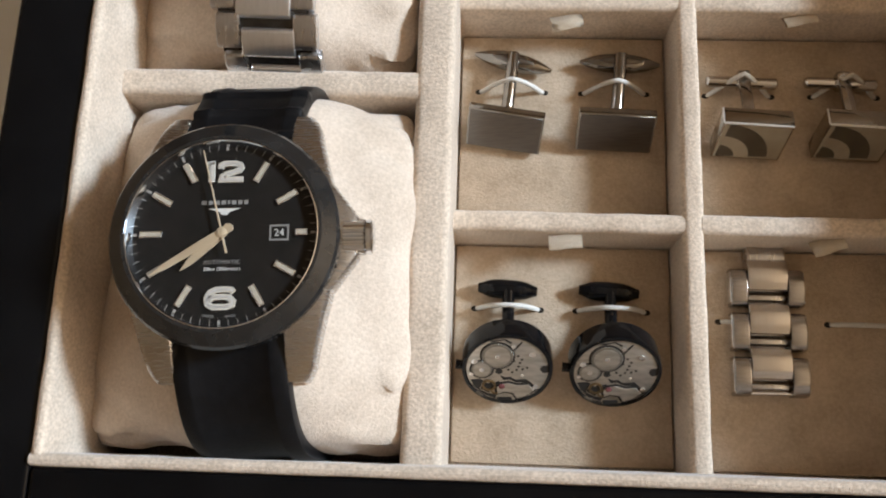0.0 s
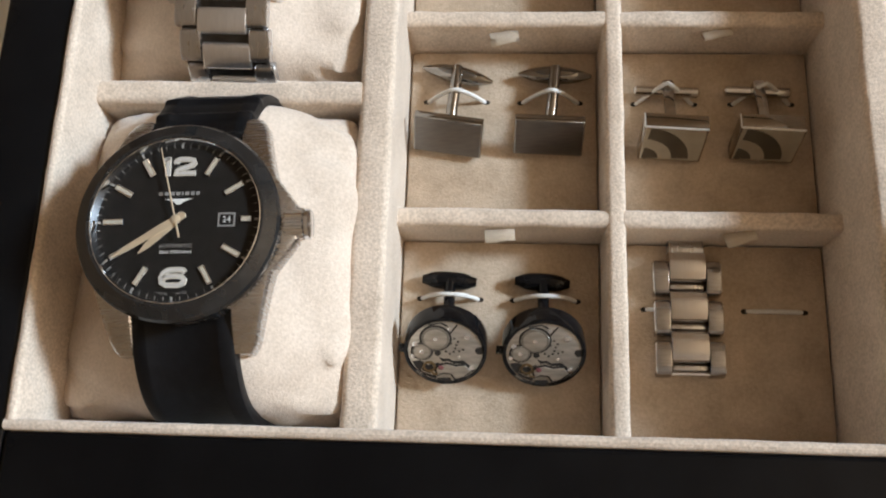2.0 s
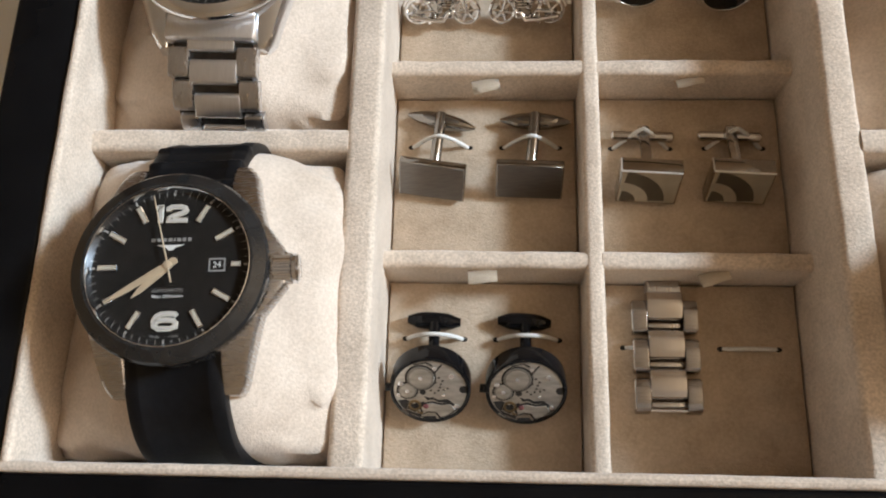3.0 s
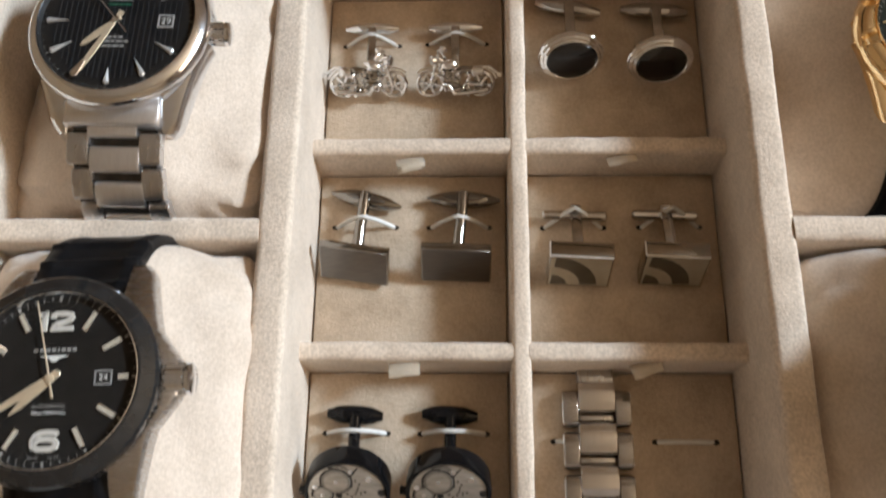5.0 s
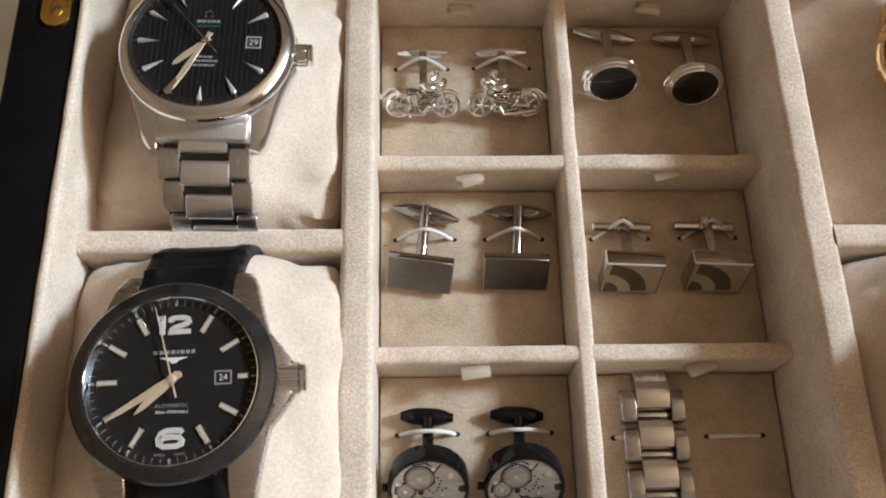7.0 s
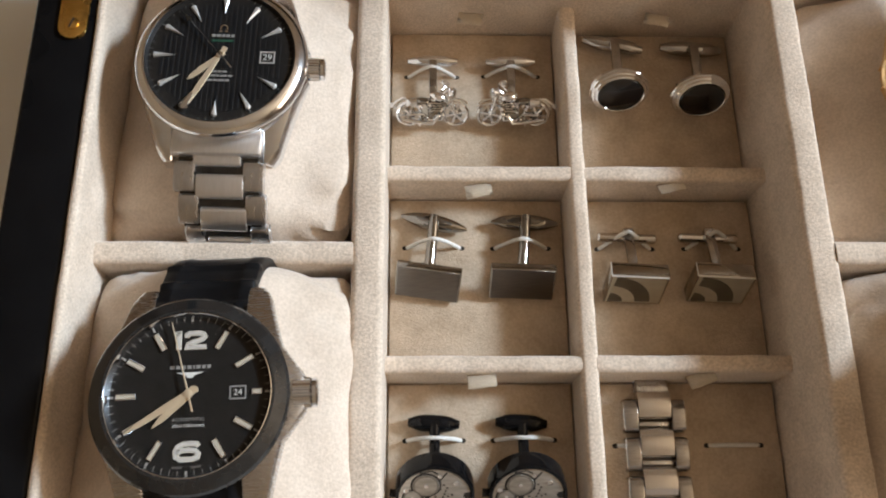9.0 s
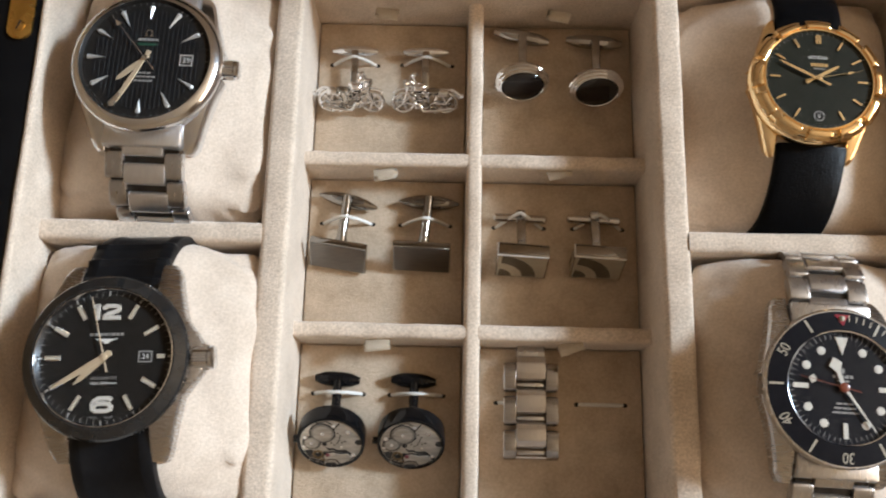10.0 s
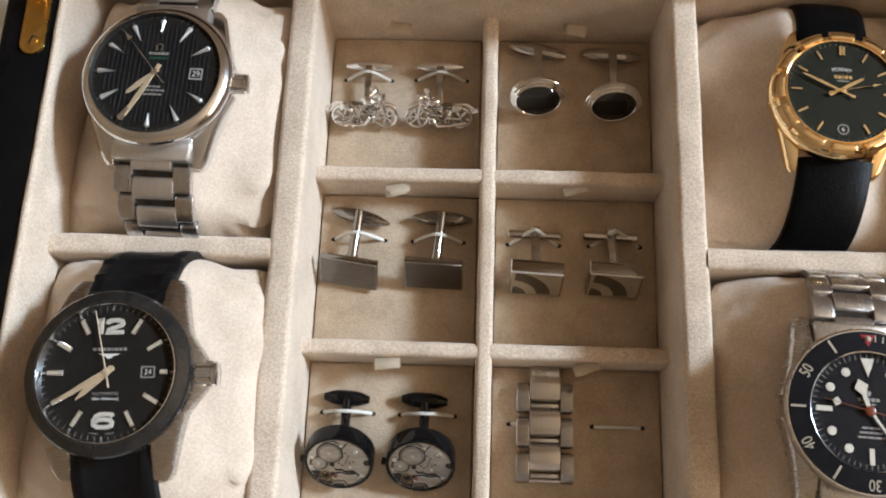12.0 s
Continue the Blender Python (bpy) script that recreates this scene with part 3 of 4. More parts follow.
    part("wing_mark", prism([(-3.2, 5.0), (3.2, 5.0), (1.0, 4.3), (0.5, 3.7), (-0.5, 3.7), (-1.0, 4.3)], 8.0, 8.08), white_paint, w, "", 0)
    part("print", moved(lettering("AUTOMATIC", 1.15, 0.05, 1.1), 0, -5.6, 8.03), dim_print, w, "", 0)
    part("print", moved(lettering("30bar (300meter)", 0.98, 0.05), 0, -6.9, 8.03), white_paint, w, "", 0)
    part("print", moved(lettering("SWISS", 0.72, 0.05, 1.2), -2.1, -15.9, 8.03, 0, 0, -6), dim_print, w, "", 0)
    part("print", moved(lettering("MADE", 0.72, 0.05, 1.2), 2.1, -15.9, 8.03, 0, 0, 6), dim_print, w, "", 0)
    d = part("date_window", join(box(8.9, 12.6, 1.2, 1.55, 8, 8.2), box(8.9, 12.6, -1.55, -1.2, 8, 8.2), box(8.9, 9.2, -1.2, 1.2, 8, 8.2), box(12.3, 12.6, -1.2, 1.2, 8, 8.2)), dim_print, w, "framed date window", 0)
    part("date_disc", box(9.2, 12.3, -1.2, 1.2, 7.98, 8.04), dial_black, d)
    part("date_number", moved(lettering("24", 1.95, 0.04), 10.75, 0, 8.07), white_paint, d, "", 0)
    hand("hour_hand", w, (-7.7, -7.3), (1.3, 1.2), 8.75, 1.9, champagne)
    hand("minute_hand", w, (-13.6, -8.3), (1.8, 1.1), 9.0, 1.7, champagne)
    hand("second_hand", w, (-4.3, 16.4), (1.1, -4.1), 9.25, 0.42, champagne, "pin")
    part("hand_cap", moved(lathe([(1.0, 8.7), (1.0, 9.4), (0.6, 9.55), (0, 9.6)], 24), 0, 0, 0), champagne, w)
    g = part("crystal", lathe([(18.3, 9.55), (18.2, 9.75), (12, 9.9), (0, 9.95)], 72, False), crystal, w, "flat clear crystal")
    g.visible_shadow = False
    front = wrap(-0.8, 39.4, -26.7, 26.2, 0.5, -1, -17.5, 50)
    back = wrap(-0.8, 39.4, -26.7, 26.2, 0.5, 1, 17.5, 44)
    part("strap", moved(band(front, 23.2, 22.4, 4.6, STRAP), -0.4), rubber, w, "black rubber strap with raised edges")
    part("strap", band(back, 23.4, 24.0, 4.5, STRAP, 90, (5, 11, 17)), rubber, w, "black rubber strap with raised edges")


def steel_watch():
    w = thing("wrist_watch", "polished steel watch with ribbed black dial and steel bracelet", "watch", -46.4, 181.0, 56.8, 0, 0, -1.5)
    w.scale = (1.035, 1.035, 1.0)
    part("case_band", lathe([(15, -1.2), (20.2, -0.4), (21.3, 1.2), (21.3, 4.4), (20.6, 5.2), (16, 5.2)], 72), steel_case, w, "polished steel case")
    four_lugs(w, steel_lug, "polished twisted lug", 11.6, 22.4, 15.2, 4.0, 25.8, 5.2, -1.4, -0.5, -6.0, bevel=2.2, curve=0.9)
    crown(w, 21.4, 26.6, 3.0, 2.2, steel)
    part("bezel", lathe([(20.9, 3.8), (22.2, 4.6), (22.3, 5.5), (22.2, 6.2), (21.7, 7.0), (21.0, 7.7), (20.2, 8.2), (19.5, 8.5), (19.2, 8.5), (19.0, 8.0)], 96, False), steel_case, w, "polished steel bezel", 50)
    part("inner_ring", lathe([(19.2, 8.3), (19.0, 8.35), (18.4, 7.5)], 96, False), dial_black, w)
    part("dial", lathe([(19, 7.0), (19, 7.4), (0, 7.4)], 72), dial_black, w, "black dial")
    grooves = None
    for i in range(-12, 13):
        x = i * 1.35
        yy = math.sqrt(16.0 ** 2 - x * x) if abs(x) < 16 else 0
        if yy < 2:
            continue
        b = box(x - 0.42, x + 0.42, -yy, yy, 7.38, 7.5, 0.04, 1)
        grooves = b if grooves is None else join(grooves, b)
    part("dial_ribs", grooves, dial_ribs, w, "vertical ribs on the dial", 0)
    for hh in range(12):
        if hh == 3:
            continue
        part("hour_marker", moved(prism([(11.6 if hh % 6 else 12.8, 0), (16.9, -0.75), (17.3, 0), (16.9, 0.75)], 7.4, 8.1, 0.3), rz=90 - 30 * hh), silver, w, "", 15)
    tick = None
    for m in range(60):
        bm = moved(box(17.7, 18.3, -0.045, 0.045, 7.42, 7.48) if m % 5 else box(17.6, 18.3, -0.09, 0.09, 7.42, 7.5), rz=6 * m)
        tick = bm if tick is None else join(tick, bm)
    tagged(part("minute_track", tick, dim_print, w, "", 0), kind="stuff")
    emblem_ring = join(*[moved(box(0.75, 1.05, -0.2, 0.2, 7.5, 7.6), rz=a) for a in range(-40, 221, 20)], box(-1.2, -0.35, -1.1, -0.8, 7.5, 7.6), box(0.35, 1.2, -1.1, -0.8, 7.5, 7.6))
    part("emblem", moved(emblem_ring, 0.1, 8.4, 0), steel, w, "small applied emblem", 0)
    part("printed_name", bars([1.0, 1.1, 0.8, 1.0, 0.9], 0.1, 6.2, 7.52, 0.8), dim_print, w, "", 0)
    part("printed_name", bars([5.6], 0.1, 4.7, 7.52, 0.55), green_paint, w, "green line of script", 0)
    for y, ws in ((-4.4, [1.4, 0.9, 1.2]), (-5.6, [1.0, 1.3, 0.9, 1.6, 1.2]), (-6.9, [1.2, 1.0, 1.5, 1.0])):
        part("print", bars(ws, 0.1, y, 7.52, 0.55), dim_print, w, "", 0)
    d = part("date_window", join(box(10.1, 13.9, 1.4, 1.75, 7.45, 7.75), box(10.1, 13.9, -1.75, -1.4, 7.45, 7.75), box(10.1, 10.4, -1.4, 1.4, 7.45, 7.75), box(13.6, 13.9, -1.4, 1.4, 7.45, 7.75)), silver, w, "framed date window", 0)
    part("date_disc", box(10.4, 13.6, -1.4, 1.4, 7.5, 7.56), dial_black, d)
    part("date_number", moved(lettering("29", 2.5, 0.04), 12.0, 0, 7.6), white_paint, d, "", 0)
    hand("hour_hand", w, (-7.6, -7.2), (0.9, 1.0), 7.9, 1.6, champagne, "dagger")
    hand("minute_hand", w, (-7.4, -15.4), (1.2, 2.4), 8.15, 1.45, champagne, "dagger")
    hand("minute_tip", w, (-7.9, -15.8), (-5.9, -11.4), 8.32, 1.5, steel, "arrow", "bright arrow tip of the minute hand")
    hand("second_hand", w, (-11.4, 13.4), (3.2, -3.6), 8.45, 0.34, steel, "pin")
    part("second_arrow", moved(prism([(0, -0.8), (2.4, 0), (0, 0.8)], 0, 0.15), -8.6, 10.1, 8.5, 0, 0, 130.5), steel, w, "", 0)
    part("hand_cap", lathe([(0.9, 8.0), (0.9, 8.6), (0, 8.75)], 24), steel, w)
    g = part("crystal", lathe([(19.4, 8.35), (19.2, 8.6), (12, 9.1), (0, 9.3)], 72, False), crystal, w, "domed clear crystal")
    g.visible_shadow = False
    for side in (-1, 1):
        path = wrap(-1.3, 42.6, -23.5, 23.0, 0.9, side, side * 16.5, 60)
        end = box(-11.5, 11.5, 17.2, 25.0, -0.6, 3.6, 0.8, 2)
        bmesh.ops.scale(end, vec=(1, side, 1), verts=end.verts)
        part("end_link", moved(end, 0, 0, -1.2), steel_brushed, w, "brushed steel end link", 40)
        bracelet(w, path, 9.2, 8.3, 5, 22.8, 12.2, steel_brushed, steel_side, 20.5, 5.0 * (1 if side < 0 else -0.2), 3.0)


def gold_watch():
    w = thing("wrist_watch", "gold watch with dark green dial and black leather strap", "watch", 160.7, 183.1, 49.0, 0, 0, -4.0)
    part("case_band", lathe([(14, -1.6), (19.6, -1.2), (20.4, -0.2), (20.7, 1.0), (20.3, 2.6), (19.4, 3.8), (14, 4.2)], 72), gold, w, "polished gold case")
    four_lugs(w, gold, "gold lug", 10.9, 20.7, 13.4, 3.0, 24.4, 2.6, -2.0, -0.4, -5.2, bevel=1.6, curve=0.85)
    crown(w, 19.6, 23.4, 2.2, 2.0, gold)
    part("bezel", lathe([(18.6, 3.6), (19.2, 3.9), (19.5, 4.4), (19.4, 5.0), (19.0, 5.6), (18.6, 5.9), (18.0, 6.2), (17.3, 6.6), (17.05, 6.5), (16.9, 6.85), (16.6, 6.85), (16.5, 6.1)], 96, False), gold, w, "rounded gold bezel", 35)
    for k in range(12):
        half = 11.3
        n = 6
        bm, rows = bmesh.new(), []
        for i in range(n + 1):
            an = radians(k * 30 - half + 2 * half * i / n)
            rows.append([bm.verts.new((r * math.cos(an), r * math.sin(an), z)) for r, z in ((17.3, 6.4), (17.5, 7.2), (18.3, 7.35), (19.4, 7.0), (20.2, 6.3), (20.8, 5.2), (20.6, 4.3), (19.2, 4.2))])
        for p, q in zip(rows, rows[1:]):
            for j in range(8):
                bm.faces.new((p[j], p[(j + 1) % 8], q[(j + 1) % 8], q[j]))
        bm.faces.new(rows[0])
        bm.faces.new(rows[-1])
        bmesh.ops.recalc_face_normals(bm, faces=bm.faces)
        bmesh.ops.bevel(bm, geom=[e for e in bm.edges if len(e.link_faces) == 2 and e.calc_face_angle(0) > 1.2], offset=0.18, segments=2, affect="EDGES", profile=0.5)
        part("bezel_block", bm, gold, w, "", 35)
    part("dial", lathe([(16.7, 5.6), (16.7, 6.0), (0, 6.0)], 72), dial_green, w, "dark green dial")
    for hh in range(12):
        if hh == 6:
            continue
        if hh == 0:
            bm = join(box(12.2, 15.2, 0.1, 0.8, 6, 6.4), box(12.2, 15.2, -0.8, -0.1, 6, 6.4))
        else:
            bm = box(11.9, 15.2, -0.36, 0.36, 6, 6.4, 0.08, 1)
        part("hour_marker", moved(bm, rz=90 - 30 * hh), gold_pale, w, "", 20)
    tick = None
    for m in range(60):
        bm = moved(box(15.5, 16.2, -0.06, 0.06, 6.0, 6.05), rz=6 * m)
        tick = bm if tick is None else join(tick, bm)
    tagged(part("minute_track", tick, dim_print, w, "", 0), kind="stuff")
    day = None
    for i, ch in enumerate("MONDAY"):
        an = 17.5 - i * 7
        b = moved(lettering(ch, 1.65, 0.05), 0, 0, 0)
        b = moved(b, -math.sin(radians(an)) * 13 * 0.62, 7.4 + 0.9 * math.cos(radians(an * 2.6)) - 0.8, 6.06, 0, 0, an)
        day = b if day is None else join(day, b)
    part("day_name", day, white_paint, w, "", 0)
    part("printed_name", bars([0.9, 0.9, 0.5, 0.9, 1.0], 0.3, 5.0, 6.02, 1.15), gold_pale, w, "", 0)
    part("print", bars([3.6], 0.3, 3.7, 6.02, 0.4), dim_print, w, "", 0)
    dw = part("date_window", moved(lathe([(1.7, 6.0), (1.7, 6.2), (1.35, 6.2), (1.35, 6.02)], 32, False), 0, -12.3, 0), dim_print, w, "round date window", 30)
    part("date_disc", moved(lathe([(1.35, 6.0), (1.35, 6.05), (0, 6.05)], 32), 0, -12.3, 0), dial_black, dw)
    part("date_number", moved(lettering("6", 1.9, 0.04), 0, -12.3, 6.08), white_paint, dw, "", 0)
    hand("hour_hand", w, (6.6, 5.0), (-4.0, -1.6), 6.5, 1.1, gold_pale, "dagger")
    hand("minute_hand", w, (-12.6, 5.4), (3.4, -1.9), 6.8, 0.9, gold_pale, "dagger")
    hand("second_hand", w, (13.0, 3.4), (-4.6, -0.9), 7.05, 0.3, gold_pale, "pin")
    part("second_arrow", moved(prism([(0, -0.5), (2.6, 0), (0, 0.5)], 0, 0.12), 8.7, 2.4, 7.1, 0, 0, 14), gold_pale, w, "", 0)
    part("hand_cap", lathe([(0.8, 6.4), (0.8, 7.3), (0, 7.4)], 24), gold_pale, w)
    g = part("crystal", lathe([(16.7, 6.6), (16.5, 6.9), (10, 7.2), (0, 7.35)], 72, False), crystal, w, "flat clear crystal")
    g.visible_shadow = False
    front = wrap(-3.4, 42.6, -19.6, 19.1, 0.4, -1, -19.5, 52)
    back = wrap(-3.4, 42.6, -19.6, 19.1, 0.4, 1, 19.5, 46)
    part("strap", band(front, 21.8, 20.6, -9.0, SOFT_STRAP), leather, w, "grained black leather strap")
    part("strap", band(back, 21.6, 21.0, 2.0, SOFT_STRAP), leather, w, "grained black leather strap")


def diver_watch():
    w = thing("wrist_watch", "steel diving watch with black bezel, red triangle and steel bracelet", "watch", 154.7, 86.6, 58.0, 0, 0, -2.6)
    part("case_band", lathe([(15, -1.2), (20.0, -0.4), (21.0, 1.0), (21.0, 5.4), (20.4, 6.0), (16, 6.0)], 72), steel_side, w, "brushed steel case")
    four_lugs(w, lug_satin, "brushed steel lug", 11.4, 21.5, 15.6, 3.0, 26.0, 5.6, -2.0, -0.5, -6.0, bevel=1.7, curve=0.8)
    crown(w, 22.0, 27.6, 3.4, 3.2, steel)
    part("bezel", lathe([(20.6, 6.0), (21.8, 6.3), (21.8, 7.6), (21.2, 8.3), (20.9, 8.3)], 120, False), steel_side, w, "steel bezel edge")
    ins = part("bezel_insert", lathe([(21.0, 8.2), (20.9, 8.5), (15.7, 9.1), (15.5, 8.8)], 96, False), diver_black, w, "matt black bezel insert with pale scale")

    def on_insert(bm, r, minute, turn=0.0):
        bm = moved(bm, 0, 0, 0, -7.2, 0, turn)
        return moved(moved(bm, 0, r, 8.5 + (20.9 - r) * 0.127 + 0.06), rz=-6 * minute)

    for m in range(0, 60):
        if m in (0, 10, 20, 30, 40, 50):
            continue
        if m % 5 == 0:
            part("bezel_mark", on_insert(box(-0.3, 0.3, -1.9, 1.9, 0, 0.06), 18.6, m), lume, ins, "", 0)
        elif m < 20:
            part("bezel_mark", on_insert(box(-0.16, 0.16, -0.9, 0.9, 0, 0.06), 19.2, m), lume, ins, "", 0)
    for m in (10, 20, 30, 40, 50):
        bm = lettering(str(m), 4.0, 0.06, 0.95, 0.0)
        bmesh.ops.scale(bm, vec=(0.85, 1.05, 1), verts=bm.verts)
        part("bezel_number", on_insert(bm, 18.6, m), lume, ins, "", 0)
    part("triangle", on_insert(prism([(-2.0, 1.6), (2.0, 1.6), (0, -1.7)], 0, 0.08), 18.4, 0), red_paint, ins, "red enamel triangle", 0)
    part("pearl", moved(lathe([(0.85, 0), (0.7, 0.45), (0, 0.65)], 20), 0, 18.9, 8.8), lume, ins, "", 60)
    part("inner_ring", lathe([(15.6, 9.0), (15.3, 8.9), (14.9, 7.6)], 96, False), steel, w, "polished inner ring")
    part("dial", lathe([(15.2, 7.2), (15.2, 7.6), (0, 7.6)], 72), diver_black, w, "black dial")
    tick = None
    for m in range(60):
        bm = moved(box(13.5, 14.7, -0.07, 0.07, 7.6, 7.65), rz=6 * m)
        tick = bm if tick is None else join(tick, bm)
    tagged(part("minute_track", tick, dim_print, w, "", 0), kind="stuff")
    for hh in range(12):
        x, y = ring_pt(11.3, hh)
        if hh == 0:
            bm = prism([(-1.85, 13.8), (1.85, 13.8), (0, 8.8)], 7.6, 7.95, 0.1)
        elif hh in (3, 6, 9):
            bm = moved(box(9.5, 13.7, -0.68, 0.68, 7.6, 7.95, 0.1, 1), rz=90 - 30 * hh)
        else:
            bm = moved(lathe([(1.15, 7.6), (1.15, 7.78), (1.08, 7.8), (0, 7.8)], 28), x, y, 0)
        part("hour_marker", bm, lume_white, w, "", 30)
    part("shield_mark", prism([(-0.6, 5.2), (0.6, 5.2), (0.55, 4.2), (0, 3.7), (-0.55, 4.2)], 7.6, 7.66), dim_print, w, "", 0)
    part("printed_name", bars([0.9, 0.8, 0.9, 1.0, 0.9], 0, 3.0, 7.62, 0.9), dim_print, w, "", 0)
    part("print", bars([1.0, 0.8, 1.0], 0, 1.8, 7.62, 0.5), dim_print, w, "", 0)
    for y, ws in ((-4.3, [1.6, 1.2, 1.2]), (-5.5, [2.0, 1.2, 2.2]), (-6.7, [2.2, 1.8, 2.4])):
        part("print", bars(ws, 0.2, y, 7.62, 0.5), dim_print, w, "", 0)
    hand("hour_hand", w, (-2.7, 8.2), (0, 0), 8.1, 1.9, lume_white, "diamond")
    hand("minute_hand", w, (7.9, -11.4), (0, 0), 8.35, 0.85, lume_white, "bar")
    hand("second_hand", w, (-12.0, 2.6), (4.5, -1.0), 8.6, 0.3, red_dark, "pin")
    part("second_square", moved(box(-0.9, 0.9, -0.9, 0.9, 0, 0.15, 0.05, 1), -8.6, 1.9, 8.6, 0, 0, 32), lume_white, w, "", 0)
    part("hand_cap", lathe([(1.3, 8.0), (1.3, 8.8), (0.9, 8.95), (0, 9.0)], 28), red_dark, w, "red-brown hand cap")
    g = part("crystal", lathe([(15.6, 9.0), (15.4, 9.8), (14.2, 10.3), (8, 10.9), (0, 11.15)], 72, False), crystal, w, "domed clear crystal")
    g.visible_shadow = False
    for side in (-1, 1):
        path = wrap(2.4, 39.4, -24.1, 23.6, 0.9, side, side * 16.5, 60)
        end = box(-11.2, 11.2, 15.5, 24.4, -0.6, 3.8, 0.8, 2)
        bmesh.ops.scale(end, vec=(1, side, 1), verts=end.verts)
        part("end_link", moved(end, 0, 0, -1.4), steel_side, w, "brushed steel end link", 40)
        bracelet(w, path, 8.6, 7.8, 4, 22.4, 10.8, steel_side, steel_side, 21.0, 1.0 if side < 0 else 4.0, 3.2)


steel_warm = material("warm_polished_steel", (0.62, 0.595, 0.57), 0.1, 1.0, tint=(0.54, 0.52, 0.495), scale=200, rough_var=0.04)
crown_steel = material("crown_steel", (0.50, 0.48, 0.465), 0.08, 1.0, tint=(0.40, 0.385, 0.37), scale=300)
dial_ribs = material("dial_rib_black", (0.0085, 0.0085, 0.0095), 0.36, tint=(0.012, 0.012, 0.013), scale=300, alpha_spec=0.16)
gold_pale = material("pale_gold", (1.0, 0.85, 0.55), 0.2, 1.0, tint=(0.95, 0.79, 0.48), scale=300)
diver_black = material("diver_black", (0.008, 0.008, 0.011), 0.4, tint=(0.011, 0.011, 0.014), scale=400, alpha_spec=0.1)
lume_white = material("white_lume", (0.66, 0.62, 0.55), 0.45, tint=(0.58, 0.545, 0.475), scale=900)
red_dark = material("dark_red_metal", (0.24, 0.055, 0.025), 0.3, tint=(0.18, 0.04, 0.02), scale=400)
rubber_watch()
steel_watch()
gold_watch()
diver_watch()

# ---- cufflinks ----
def cord_loop(xa, xb, y, top, y_top, r=0.62, bow=1.5):
    """A white elastic from hole to hole over a post, with its two holes."""
    n, pts = 14, []
    for i in range(n + 1):
        f = i / n
        k = 1 - abs(2 * f - 1) ** bow
        pts.append((xa + (xb - xa) * f, y + (y_top - y) * k, BASE - 0.4 + (top - BASE + 0.4) * k))
    e = part("elastic_loop", tube(pts, r, 8), cord, watch_box, "white elastic cord")
    for x in (xa, xb):
        part("hole", moved(lathe([(0.85, 0), (0.8, 0.06), (0, 0.07)], 16, True, 1.15, 0.85), x + (-0.5 if x == xa else 0.5), y - 0.1, BASE), hole_dark, watch_box)
    return e


def bullet(x, y, z, length, width, tall, rz, n=20, blunt=0.16):
    """A spindle-shaped toggle."""
    bm = bmesh.new()
    rings = []
    for i in range(13):
        f = -1 + 2 * i / 12
        k = max(blunt, (1 - abs(f) ** 2.2) ** 0.75) if blunt < 0.3 else max(0.45, (1 - abs(f) ** 3.0) ** 0.55)
        rings.append([bm.verts.new((f * length / 2, width / 2 * k * math.cos(2 * math.pi * j / n), tall / 2 * k * math.sin(2 * math.pi * j / n))) for j in range(n)])
    for p, q in zip(rings, rings[1:]):
        for j in range(n):
            bm.faces.new((p[j], p[(j + 1) % n], q[(j + 1) % n], q[j]))
    bm.faces.new(rings[0])
    bm.faces.new(rings[-1])
    return moved(bm, x, y, z, 0, 0, rz)


def leaned(bm, y, z, lean, rz=0):
    """Lay a head that faces +z so that it leans back, facing the front of the box."""
    return moved(moved(bm, 0, 0, 0, lean, 0, 0), 0, y, z, 0, 0, rz)


LINKS = "cufflinks in the padded cells"

# brushed gunmetal rectangles
def plate_cufflink(x, rz, toggle_rz, label):
    c = thing("cufflink", label, "cufflink", x, 132.6, BASE, group=LINKS)
    lean, hh = 60, 6.1
    zc = hh * math.sin(radians(lean)) + 1.4
    part("plate", leaned(box(-9.7, 9.7, -hh, hh, -1.3, 1.3, 0.35, 2), 0, zc, lean, rz), gunmetal_polished, c, "polished gunmetal plate")
    part("face", leaned(box(-9.25, 9.25, -hh + 0.4, hh - 0.45, 1.28, 1.42, 0.06, 1), 0, zc, lean, rz), gunmetal, c, "brushed gunmetal face")
    part("post", tube([(0.2, 2.0, zc - 1.5), (0.9, 9, 5.9), (1.6, 16, 5.6), (2.0, 21.6, 5.2)], 1.65, 16), gunmetal_polished, c, "polished round post")
    part("post_collar", tube([(0.3, 3.0, zc - 1.2), (0.6, 6.0, 6.2)], 2.0, 16), gunmetal_polished, c)
    t = part("toggle", bullet(2.0, 20.4, 2.7, 21.0, 5.2, 5.0, toggle_rz), gunmetal_polished, c, "spindle-shaped toggle")
    part("toggle_inset", bullet(2.0, 20.3, 3.2, 16.5, 3.4, 4.6, toggle_rz), gunmetal, t)
    return c


plate_cufflink(9.2, -8, -13, "brushed gunmetal rectangular cufflink with spindle toggle, slightly tilted")
plate_cufflink(37.4, -2, -2, "brushed gunmetal rectangular cufflink with spindle toggle")
cord_loop(2.7, 19.3, 145.6, 19.6, 146.0)
cord_loop(30.1, 46.2, 145.5, 19.6, 146.0)


